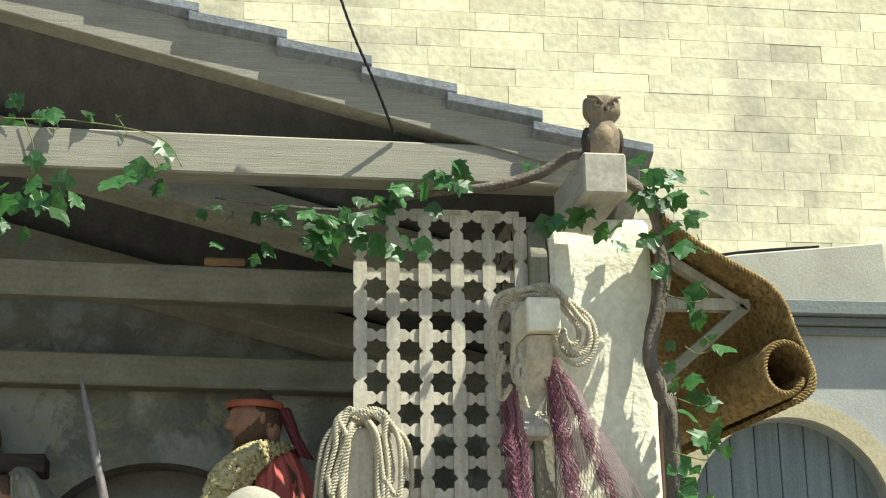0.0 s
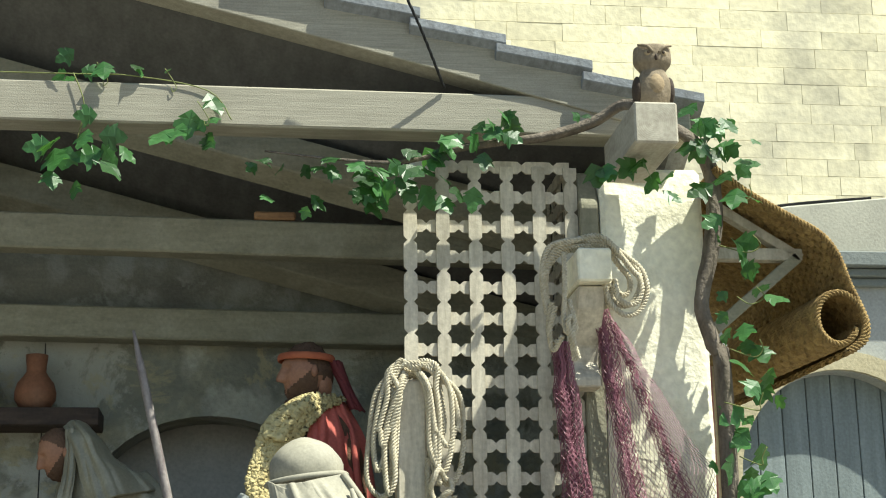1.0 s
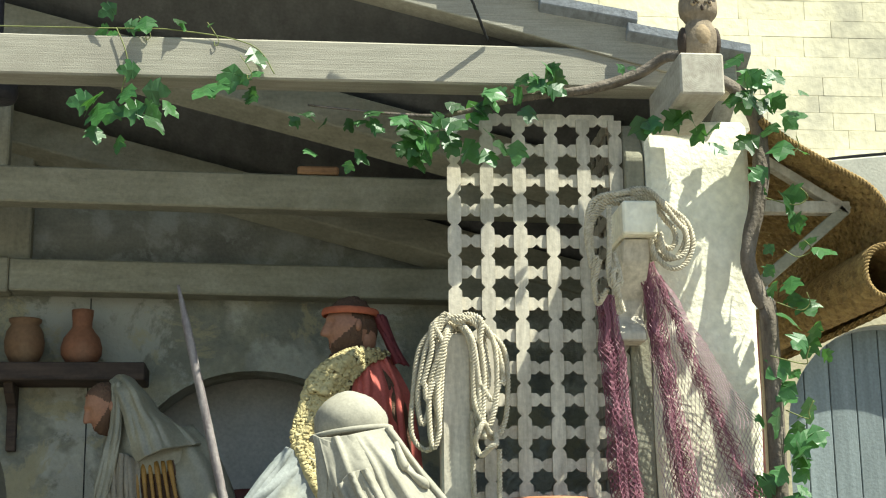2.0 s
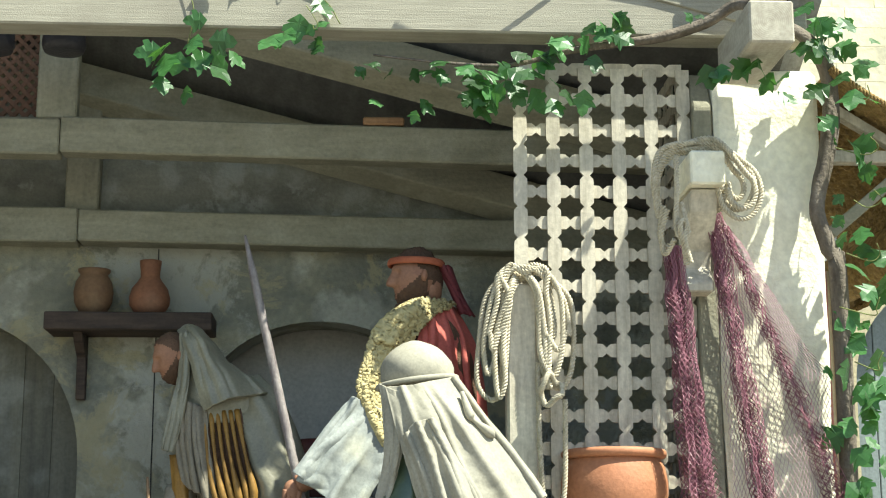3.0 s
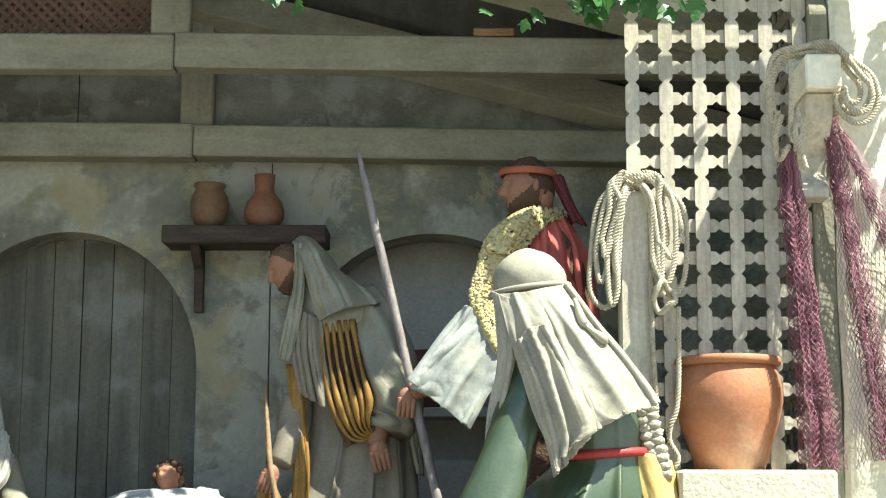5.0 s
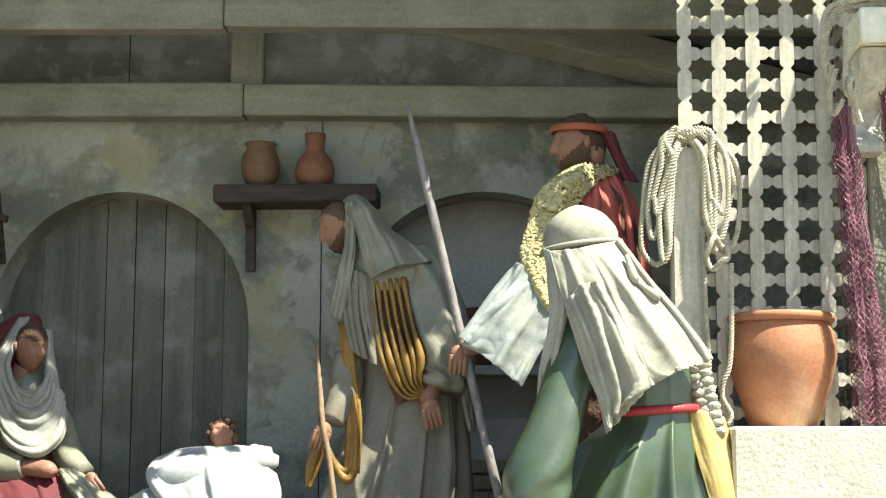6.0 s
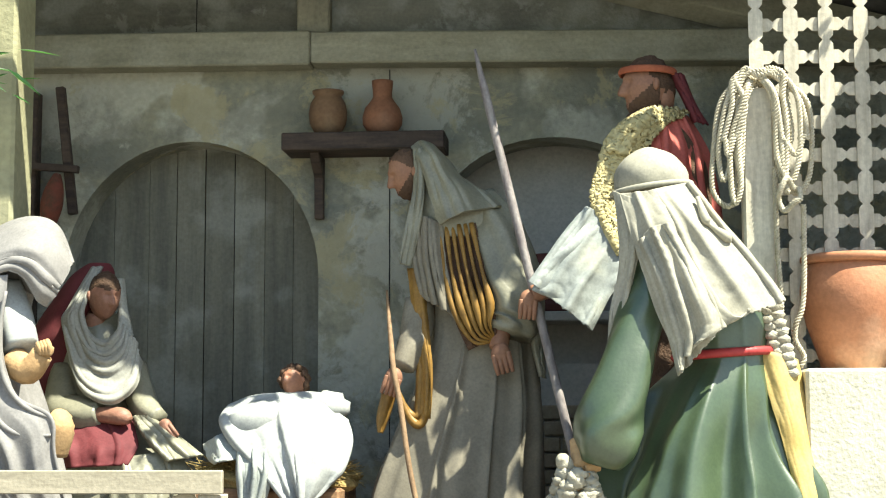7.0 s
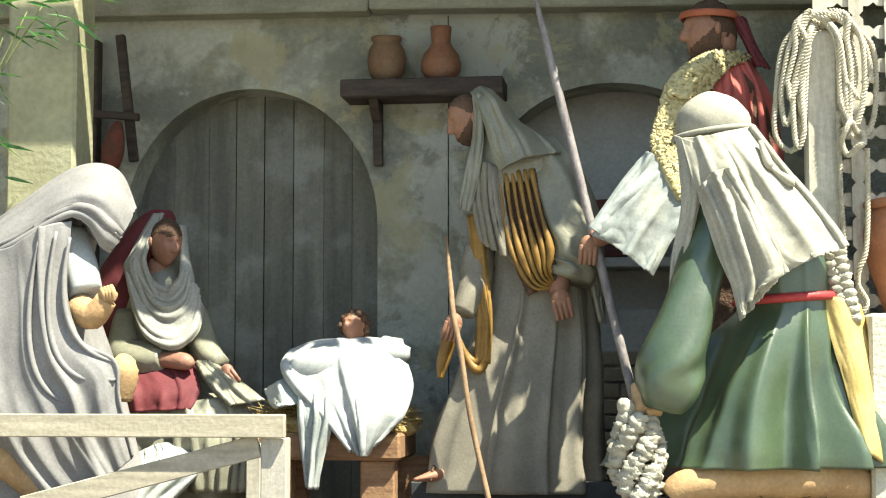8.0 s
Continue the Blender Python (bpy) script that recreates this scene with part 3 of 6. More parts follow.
def strung(name, paths, parent, r=0.011, mat=None, label=""):
    for pts in paths:
        bm = bmesh.new()
        rope(bm, pts, r, loose=0.02)
        part(name, bm, mat or rope_mat, parent, label, smooth=True)


# post with a coil of rope
post = thing("mooring_post", (0.64, 6.42, FLOOR), "bleached square wooden post", "post")
part("shaft", box(0.578, 0.702, 6.36, 6.455, FLOOR, 2.725, bev=0.01), pale_wood, post)
coil = thing("rope_coil", (0.64, 6.4, 2.3), "coil of pale hemp rope hung over the post", "rope")
paths = []
for k in range(6):
    y = 6.335 - 0.014 * (k % 3)
    xo, xi, zb = 0.462 + 0.020 * k, 0.565 - 0.012 * ((k * 3) % 4), 2.255 + 0.045 * ((k * 2) % 5)
    paths.append([(0.665, 6.40, 2.735), (0.615, 6.36, 2.762 + 0.006 * k), (0.55, y + 0.01, 2.735 + 0.004 * k), (xo + 0.025, y, 2.65), (xo, y, 2.50), (xo + 0.006, y, zb + 0.07), ((xo + xi) / 2, y - 0.006, zb), (xi, y, zb + 0.08), (xi + 0.006, y, 2.52), (0.582, y - 0.005, 2.67), (0.612, 6.345, 2.75)])
for k in range(6):
    y = 6.33 - 0.014 * (k % 3)
    xo, xi, zb = 0.835 - 0.017 * k, 0.712 + 0.010 * ((k * 2) % 4), 2.30 + 0.05 * ((k * 3) % 5)
    paths.append([(0.62, 6.40, 2.735), (0.665, 6.36, 2.77 + 0.006 * k), (0.73, y + 0.01, 2.75 + 0.004 * k), (xo - 0.02, y, 2.67), (xo, y, 2.53), (xo - 0.012, y, zb + 0.08), ((xo + xi) / 2, y - 0.008, zb), (xi, y, zb + 0.07), (xi - 0.006, y, 2.52), (0.70, y - 0.01, 2.68), (0.655, 6.345, 2.762)])
for k in range(3):
    paths.append([(0.56, 6.33 - 0.01 * k, 2.70), (0.60, 6.325, 2.775 + 0.012 * k), (0.655, 6.315, 2.79 - 0.012 * k), (0.72, 6.32, 2.765 + 0.01 * k), (0.765, 6.325, 2.70 - 0.03 * k)])
strung("loop", paths, coil, 0.0115)
strung("knot", [[(0.755 + 0.042 * math.cos(a), 6.28 + 0.02 * math.sin(2 * a), 2.29 + 0.075 * math.sin(a) * (0.7 + 0.3 * math.cos(3 * a))) for a in [0.55 * i for i in range(30)]]], coil, 0.011)
strung("tail", [[(0.79, 6.29, 2.25), (0.80, 6.30, 2.0), (0.79, 6.3, 1.85), (0.765, 6.3, 1.78), (0.76, 6.32, 1.72), (0.79, 6.33, 1.66), (0.77, 6.33, 1.62)], [(0.70, 6.33, 2.4), (0.698, 6.335, 2.1), (0.705, 6.34, 1.86), (0.69, 6.33, 1.80), (0.705, 6.34, 1.7)]], coil, 0.011)

# rope slung over the bracket
sling = thing("rope_sling", (1.35, 6.1, 3.1), "pale hemp rope slung over the wooden bracket", "rope")
paths = []
for k in range(4):
    y, d = 6.13 - 0.012 * k, 0.010 * k
    paths.append([(1.43, 6.3, 3.19 + d), (1.38, 6.2, 3.235 + d), (1.30, y + 0.06, 3.235 + d), (1.22 - d, y + 0.05, 3.20 + d), (1.175 - 0.8 * d, y + 0.04, 3.11), (1.17 - d + 0.01 * k, y + 0.05, 2.98 - d)])
    c = 0.046 + 0.011 * ((k * 2) % 5)
    paths.append([(1.30, y + 0.08, 3.24 + d), (1.40, y + 0.05, 3.235 + d)] + [(1.478 + 0.008 * k + c * math.sin(a) * 0.95, y + 0.07 - 0.006 * a, 3.10 - 0.008 * k + c * 1.35 * math.cos(a)) for a in [0.3 + 0.62 * i for i in range(8)]] + [(1.42, y + 0.1, 3.0)])
strung("loop", paths, sling, 0.012)
strung("tail", [[(1.24, 6.1, 3.2), (1.235, 6.08, 3.05), (1.225, 6.09, 2.92), (1.235, 6.08, 2.86), (1.265, 6.07, 2.87), (1.255, 6.07, 2.92), (1.235, 6.06, 2.90), (1.25, 6.07, 2.82), (1.262, 6.08, 2.74)], [(1.25, 6.09, 3.0), (1.262, 6.07, 2.9), (1.25, 6.06, 2.84), (1.268, 6.08, 2.76)], [(1.18, 6.12, 3.0), (1.16, 6.15, 2.9), (1.17, 6.16, 2.83), (1.20, 6.13, 2.84)], [(1.20, 6.12, 2.98), (1.175, 6.14, 2.88), (1.19, 6.14, 2.80), (1.22, 6.1, 2.86)]], sling, 0.011)


# ---- fishing nets of knotted cord ----
def net(bm, fn, nu, nv, r=0.0017, mi=0):
    """Diamond mesh over fn(u, v): every cord is a thin three-sided tube."""
    def cord(a, b):
        d = (b - a)
        if d.length < 1e-6:
            return
        d.normalize()
        u = d.orthogonal().normalized()
        v = d.cross(u)
        lo = [bm.verts.new(a + (u * math.cos(t) + v * math.sin(t)) * r) for t in (0, 2.094, 4.189)]
        hi = [bm.verts.new(b + (u * math.cos(t) + v * math.sin(t)) * r) for t in (0, 2.094, 4.189)]
        for i in range(3):
            f = bm.faces.new((lo[i], lo[(i + 1) % 3], hi[(i + 1) % 3], hi[i]))
            f.material_index = mi
    for j in range(nv):
        for i in range(nu):
            a = Vector(fn((i + 0.5 * (j % 2)) / nu, j / nv))
            for s in ((0, 1) if j % 2 else (-1, 0)):
                k = i + s + 0.5 * ((j + 1) % 2)
                if 0 <= k <= nu:
                    cord(a, Vector(fn(k / nu, (j + 1) / nv)))


def wob(p, k=9.0, a=0.012):
    return Vector(p) + noise.noise_vector(Vector(p) * k) * a


def bunch(x0, z0, x1, z1, y, w0, w1, turns, dep):
    """A gathered length of net: the width is folded back and forth."""
    def fn(u, v):
        w = w0 + (w1 - w0) * v
        a = u * turns * 2 * math.pi
        return wob((x0 + (x1 - x0) * v + w * (u - 0.5) + 0.25 * w * math.sin(a * 1.37 + 3 * v), y + dep * (0.4 + v) * math.sin(a), z0 + (z1 - z0) * v), 14, 0.012)
    return fn


nets = thing("fishing_net", (1.25, 6.2, 1.6), "gathered purple fishing net hanging from the bracket", "net", kind="stuff")
bm = bmesh.new()
net(bm, bunch(1.235, 2.86, 1.335, 1.62, 6.24, 0.06, 0.12, 5.0, 0.03), 40, 90, 0.0015)
part("net_cords", bm, net_mat, nets)
draped = thing("fishing_net", (1.6, 6.3, 1.6), "purple and grey fishing net draped over the white pillar", "net", kind="stuff")
bm = bmesh.new()
net(bm, bunch(1.40, 3.06, 1.60, 1.65, 6.27, 0.045, 0.085, 4.0, 0.02), 26, 90, 0.0015)
part("net_cords", bm, net_mat, draped)
bm = bmesh.new()


def spread(u, v):
    right = 1.43 + 0.42 * min(1, v * 1.9) + 0.04 * v
    left = 1.40 + 0.07 * v
    z = 3.06 - (1.44 - 0.30 * u) * v - 0.10 * u * math.sin(min(1, v * 2) * 1.57)
    return wob((left + (right - left) * u, 6.30 + 0.06 * (1 - v) - 0.03 * math.sin(u * 9 + v * 3) - 0.02 * u, z), 7, 0.014)


net(bm, spread, 26, 64, 0.0013)
part("net_cords", bm, pale_net, draped, "greyed net cords")
bm = bmesh.new()
net(bm, bunch(1.46, 2.95, 1.93, 1.7, 6.28, 0.03, 0.10, 3.0, 0.02), 14, 80, 0.0014)
part("net_cords", bm, net_mat, draped)


# ---- carved owl on the beam end ----
bm = bmesh.new()
OX, OY = 1.580, 5.90
loft(bm, [(OX, OY, 3.737, 0.045, 0.045, 0), (OX, OY, 3.75, 0.058, 0.055, 0), (OX, OY, 3.80, 0.072, 0.065, 0), (OX, OY, 3.85, 0.070, 0.062, 0), (OX, OY, 3.888, 0.052, 0.05, 0), (OX, OY, 3.902, 0.055, 0.052, 0), (OX, OY, 3.93, 0.075, 0.066, 0), (OX, OY, 3.965, 0.077, 0.066, 0), (OX, OY, 3.995, 0.072, 0.06, 0), (OX, OY, 4.002, 0.05, 0.045, 0)], n=32, mi=0)
for sx in (-1, 1):
    ball(bm, (OX + sx * 0.066, OY + 0.005, 3.815), (0.020, 0.042, 0.062), 1)
    ball(bm, (OX + sx * 0.030, OY - 0.056, 3.957), (0.015, 0.010, 0.014), 2)
    ball(bm, (OX + sx * 0.031, OY - 0.067, 3.957), (0.006, 0.004, 0.006), 1)
    limb(bm, [(OX + sx * 0.012, OY - 0.068, 3.957, 0.005), (OX + sx * 0.035, OY - 0.066, 3.982, 0.007), (OX + sx * 0.068, OY - 0.045, 3.994, 0.005)], n=8, mi=0)
ball(bm, (OX, OY - 0.066, 3.937), (0.007, 0.010, 0.014), 1)
ball(bm, (OX, OY - 0.022, 3.822), (0.046, 0.05, 0.066), 3, seg=18)
owl_wood = surface("carved_wood", (0.30, 0.24, 0.165), (0.19, 0.15, 0.10), scale=(25, 25, 6), bump=0.4)
owl_dark = surface("dark_carved_wood", (0.075, 0.055, 0.04), (0.045, 0.033, 0.025), bump=0.4)
owl_pale = surface("pale_carved_wood", (0.40, 0.31, 0.19), (0.30, 0.23, 0.14))
owl_breast = surface("buff_carved_wood", (0.33, 0.25, 0.15), (0.24, 0.18, 0.11))
solid("owl_carving", bm, [owl_wood, owl_dark, owl_pale, owl_breast], "small carved wooden owl perched on the beam end", "statue", smooth=True, origin=(OX, OY, 3.737))

# ---- cable ----
bm = bmesh.new()
rope(bm, [(0.505, 6.100, 4.582), (0.593, 6.150, 4.351), (0.681, 6.200, 4.172), (0.792, 6.340, 3.968)], 0.0065, lay=0.12)
solid("cable", bm, surface("black_cable", (0.02, 0.02, 0.02), (0.012, 0.012, 0.012), rough=0.5), "thin black twisted cable fixed to the beam", "cable", smooth=True)

# ---- rolled esparto mat on a wooden bracket ----
awning = thing("esparto_blind", (2.1, 6.4, 3.0), "rolled esparto mat hanging over a wooden frame", "blind")
curve = smooth_path([(1.92, 3.62), (2.05, 3.52), (2.22, 3.42), (2.36, 3.34), (2.43, 3.25), (2.47, 3.13), (2.515, 3.02), (2.535, 2.95), (2.52, 2.88), (2.45, 2.83)], 5)
spiral = [(2.415 + (0.118 - 0.002 * i) * math.cos(a), 2.965 + (0.135 - 0.002 * i) * math.sin(a)) for i, a in enumerate([-1.35 + 0.35 * i for i in range(22)])]
prof = [(float(a), float(b)) for a, b in curve] + spiral
bm = bmesh.new()


def matfn(u, v):
    k = u * (len(prof) - 1)
    i = min(int(k), len(prof) - 2)
    t = k - i
    x, z = prof[i][0] * (1 - t) + prof[i + 1][0] * t, prof[i][1] * (1 - t) + prof[i + 1][1] * t
    y = 6.26 + v * 1.6
    x -= 0.22 * v * max(0.0, u - 0.3)
    w = 0.005 * math.sin(v * 118 + (int(u * 75) % 2) * 3.14)
    return (x + w, y + 0.006 * noise.noise((u * 30, v * 10, 0)), z + w)


sheet(bm, matfn, 150, 140, thick=0.016)
part("mat", bm, esparto, awning, smooth=False)
bm = bmesh.new()
rope(bm, [(a, 6.258, b) for a, b in prof[::2]], 0.014, lay=0.05)
part("braided_edge", bm, esparto, awning, smooth=True)
part("arm", box(1.905, 2.34, 6.42, 6.48, 3.262, 3.315, bev=0.004), pale_wood, awning)
part("strut", box(-0.25, 0.25, -0.03, 0.03, -0.025, 0.025, bev=0.004, m=pose(2.13, 6.45, 3.12, 0, -40, 0)), beam_x, awning)
part("strut", box(-0.22, 0.22, -0.03, 0.03, -0.02, 0.02, bev=0.004, m=pose(2.15, 6.45, 3.39, 0, 32, 0)), pale_wood, awning)
solid("wall_side", prism([(6.63, FLOOR), (7.9, FLOOR), (7.9, 3.02), (6.63, 3.66)], "x", 1.64, 1.895), whitewash, "whitewashed side wall behind the rolled mat", "wall", "structure")
bm = bmesh.new()
sheet(bm, lambda u, v: (1.893 + 0.15 * u, 6.75 - 0.012 * math.sin(u * 20), 2.86 - 1.6 * v), 24, 8)
stripes = surface("striped_curtain", (0.42, 0.16, 0.14), (0.45, 0.36, 0.22), scale=(60, 1, 0.2), bump=0.2, mid=(0.45, 0.55))
solid("curtain", bm, stripes, "narrow striped red and cream hanging cloth", "curtain", smooth=True)

# ---- neighbouring house with an arched grey door ----
house = thing("house", (4.2, 9.2, 0), "pale plaster house front with an arched grey-blue door", "house")
ha = arch(3.45, 0.62, 2.65, 0.62, 0.0)
part("wall", prism([(2.2, 0)] + ha + [(6.5, 0), (6.5, 3.80), (2.2, 3.80)], "y", 9.0, 9.25), surface("hazy_plaster", (0.42, 0.43, 0.40), (0.33, 0.34, 0.32), scale=(2, 2, 2), bump=0.2), house)
cornice_mat = surface("grey_cornice", (0.22, 0.24, 0.23), (0.17, 0.19, 0.18), scale=(2, 9, 9))
bm = bmesh.new()
for z0, z1, y0 in ((3.78, 3.83, 8.96), (3.833, 3.88, 8.92), (3.883, 3.97, 8.86)):
    bx(bm, 2.3, 6.5, y0, 9.2, z0, z1, bev=0.006)
part("cornice", bm, cornice_mat, house, "grey moulded cornice")
part("parapet", prism([(2.6, 3.973), (4.17, 3.973), (4.15, 4.37), (3.2, 4.27), (2.6, 4.16)], "y", 8.95, 9.2, bev=0.01), surface("cream_parapet", (0.46, 0.45, 0.37), (0.36, 0.35, 0.29), scale=(2, 2, 2), bump=0.2), house, "cream plaster parapet")
blue_door = surface("grey_blue_board", (0.24, 0.28, 0.28), (0.17, 0.20, 0.20), scale=(14, 14, 1), bump=0.2, rnd=0.1)
hdoor = part("door", box(2.8, 4.1, 9.16, 9.2, 0, 3.3, bev=0), blue_door, house, "arched grey-blue board door")
for i in range(8):
    part("board", box(2.83 + 0.155 * i, 2.98 + 0.155 * i, 9.13, 9.158, 0.05, 3.3, bev=0.004), blue_door, hdoor)
bm = bmesh.new()
outer, inner = arch(3.45, 0.74, 2.65, 0.74, 0.0), arch(3.45, 0.625, 2.65, 0.625, 0.0)
bmr = prism(outer + inner[::-1], "y", 8.975, 9.02)
part("architrave", bmr, surface("cream_stone_trim", (0.52, 0.46, 0.30), (0.42, 0.37, 0.24), scale=(3, 3, 3)), house, "cream stone door surround")
bm = bmesh.new()
rope(bm, [(2.62, 9.0, 4.176), (3.2, 9.0, 4.286), (3.75, 9.0, 4.342)], 0.012)
solid("cable", bm, surface("dark_cable", (0.03, 0.03, 0.03), (0.02, 0.02, 0.02)), "dark cable running behind the parapet", "cable")

# ---- inside the stable ----
grille = thing("grille", (-2.0, 7.3, 3.6), "brown wooden diamond grille above the cross beam", "grille", kind="structure")
for s in (-1, 1):
    for i in range(50):
        c = -3.55 + 0.055 * i            # where the slat's line meets the middle height
        lo, hi = max(-0.3, -3.1 - c), min(0.3, -1.49 - c)
        if s < 0:
            lo, hi = max(-0.3, c + 1.49), min(0.3, c + 3.1)
        if hi - lo > 0.05:
            k = math.sqrt(2)
            part("slat", box(-0.010, 0.010, 0, 0.006, lo * k, hi * k, bev=0, m=pose(c, 7.30 + 0.004 * s, 3.95, 0, 45 * s, 0)), brown_lattice_mat, grille)
beam("beam_grille", "grey timber above the cross beam", -3.6, -1.49, 7.26, 7.34, 3.60, 3.66, beam_x)
for x in (-1.605, -1.30):
    bm = bmesh.new()
    lathe(bm, x, 6.75, [(0.06, 3.80), (0.085, 3.803), (0.095, 3.83), (0.09, 3.90), (0.075, 3.94), (0.05, 3.98), (0.02, 4.02), (0.012, 4.48), (0.0, 4.482)], 28)
    solid("hanging_pot", bm, surface("dark_iron", (0.05, 0.045, 0.05), (0.03, 0.03, 0.035), rough=0.5), "dark pot hanging from the roof on a rod", "pot", group="hanging pots", smooth=True, origin=(x, 6.75, 3.8))

# cracks between the wall panels and in the plaster
crack_mat = surface("dark_gap", (0.03, 0.03, 0.028), (0.02, 0.02, 0.02), bump=0)
for nm, x, z0, z1 in (("trim_gap_upper", -1.956, 3.34, 4.6), ("trim_gap_lower", -0.985, 1.2, 3.14)):
    bm = bmesh.new()
    n = 40
    sheet(bm, lambda u, v: (x + 0.004 * noise.noise((0, 0, z0 + v * 9)) + (u - 0.5) * 0.008 * (0.6 + 0.6 * abs(noise.noise((3, 0, v * 20)))), WALL - 0.003, z0 + (z1 - z0) * v), 1, n, thick=0.002)
    solid(nm, bm, crack_mat, "narrow dark gap between two wall panels", "trim", "structure")

# brick hearth and a dark red bowl in the niche
hearth = thing("hearth", (-0.1, 8.0, FLOOR), "low buff brick hearth inside the niche", "hearth")
brick_mat = surface("buff_brick", (0.44, 0.37, 0.26), (0.33, 0.27, 0.18), scale=(9, 9, 9), bump=0.4, rnd=0.15)
part("core", box(-0.66, 0.32, 7.955, 8.105, FLOOR, 1.70, bev=0), niche_plaster, hearth)
bme = bpy.data.meshes.new("brick")
b_ = box(-0.094, 0.094, -0.02, 0.045, -0.034, 0.034, bev=0.006)
b_.to_mesh(bme)
b_.free()
bme.materials.append(brick_mat)
for r in range(10):
    for c in range(5):
        o = new("brick", bme)
        o.parent = hearth
        o.location = (-0.46 + 0.2 * c + 0.1 * (r % 2) + random.uniform(-0.006, 0.006), -0.065 + random.uniform(0, 0.008), 0.04 + 0.078 * r)
bm = bmesh.new()
lathe(bm, -0.16, 7.90, [(0.12, 2.02), (0.15, 2.03), (0.185, 2.10), (0.19, 2.19), (0.18, 2.22), (0.165, 2.225), (0.15, 2.15), (0.0, 2.08)], 40)
bx(bm, -0.32, 0.0, 7.81, 8.08, 1.95, 2.02)
solid("clay_bowl", bm, surface("dark_red_glaze", (0.14, 0.045, 0.035), (0.09, 0.03, 0.025), rough=0.45), "dark red glazed bowl on a ledge in the niche", "bowl", smooth=True, origin=(-0.2, 7.8, 2.02))
solid("ledge", box(-0.66, 0.32, 7.80, 8.105, 1.90, 1.948), niche_plaster, "grey plaster ledge across the niche", "ledge")

# old wooden tool on the wall
tool = thing("wooden_press", (-2.7, 7.7, 2.2), "old dark wooden farm tool hung on the wall", "tool")
part("upright", box(-2.80, -2.73, 7.66, 7.74, 1.9, 3.05, bev=0.006), dark_wood, tool)
part("upright", box(-0.022, 0.022, -0.02, 0.02, -0.32, 0.32, bev=0.005, m=pose(-2.575, 7.66, 2.75, 0, -7, 0)), dark_wood, tool)
part("crossbar", box(-0.15, 0.14, -0.02, 0.02, -0.018, 0.018, bev=0.004, m=pose(-2.64, 7.62, 2.66, 0, 5, 0)), dark_wood, tool)
bm = bmesh.new()
limb(bm, [(-2.60, 7.6, 2.62, 0.02), (-2.605, 7.58, 2.55, 0.045), (-2.62, 7.58, 2.46, 0.055), (-2.64, 7.6, 2.36, 0.03)], mi=0)
solid("dried_gourd", bm, surface("red_brown_gourd", (0.20, 0.055, 0.035), (0.10, 0.05, 0.03), scale=(18, 18, 18)), "red-brown dried bundle hanging from the wooden tool", "gourd", smooth=True)

# staff and spear
bm = bmesh.new()
limb(bm, [(-0.498, 6.740, 2.993, 0.006), (-0.469, 6.725, 2.867, 0.014), (-0.434, 6.710, 2.719, 0.018), (-0.209, 6.630, 1.762, 0.019), (0.033, 6.530, 0.735, 0.018)], n=12, mi=0)
solid("spear", bm, surface("weathered_pole", (0.31, 0.28, 0.26), (0.15, 0.125, 0.125), scale=(20, 20, 5), bump=0.3, rough=0.5), "long weathered pole with a pointed tip", "pole", smooth=True)
bm = bmesh.new()
limb(bm, [(-0.904, 6.980, 1.989, 0.005), (-0.881, 6.930, 1.784, 0.011), (-0.861, 6.880, 1.635, 0.012), (-0.830, 6.860, 1.490, 0.012), (-0.785, 6.840, 1.203, 0.012), (-0.703, 6.800, 0.851, 0.012), (-0.677, 6.800, 0.735, 0.011)], n=10, mi=0)
solid("walking_staff", bm, surface("staff_wood", (0.36, 0.24, 0.14), (0.22, 0.14, 0.08), scale=(20, 20, 5), bump=0.3), "thin brown wooden walking staff", "staff", smooth=True)


# ---- vine ----
def leaf_mesh(name, seed):
    r = random.Random(seed)
    bm = bmesh.new()
    lobes = [(0.0, 0.16), (0.3, 0.30), (0.55, 0.55), (0.42, 0.62), (0.62, 0.78), (0.72, 1.0), (0.45, 0.95), (0.34, 1.08), (0.28, 1.32), (0.0, 1.55)]
    mid = [bm.verts.new((0, y, 0)) for y in (0.10, 0.55, 0.9, 1.2, 1.55)]
    for sx in (-1, 1):
        rim = [bm.verts.new((sx * x * r.uniform(0.88, 1.12), y + r.uniform(-0.04, 0.04), 0.22 * x * x * r.uniform(0.6, 1.4) + r.uniform(-0.03, 0.03) - 0.10 * (y - 0.6) ** 2)) for x, y in lobes[1:-1]]
        chain = [mid[0]] + rim + [mid[-1]]
        near = [0, 0, 1, 1, 1, 2, 2, 3, 3, 4]
        for i in range(len(chain) - 1):
            a, b = near[i], near[i + 1]
            vs = [chain[i], chain[i + 1], mid[b]] + ([mid[a]] if a != b else [])
            vs = [v for k, v in enumerate(vs) if v not in vs[:k]]
            if len(vs) >= 3:
                bm.faces.new(vs if sx > 0 else vs[::-1])
    bmesh.ops.recalc_face_normals(bm, faces=bm.faces[:])
    for v in bm.verts:
        v.co *= 0.62
    me = bpy.data.meshes.new(name)
    bm.to_mesh(me)
    bm.free()
    me.materials.append(leaf_mat)
    return me


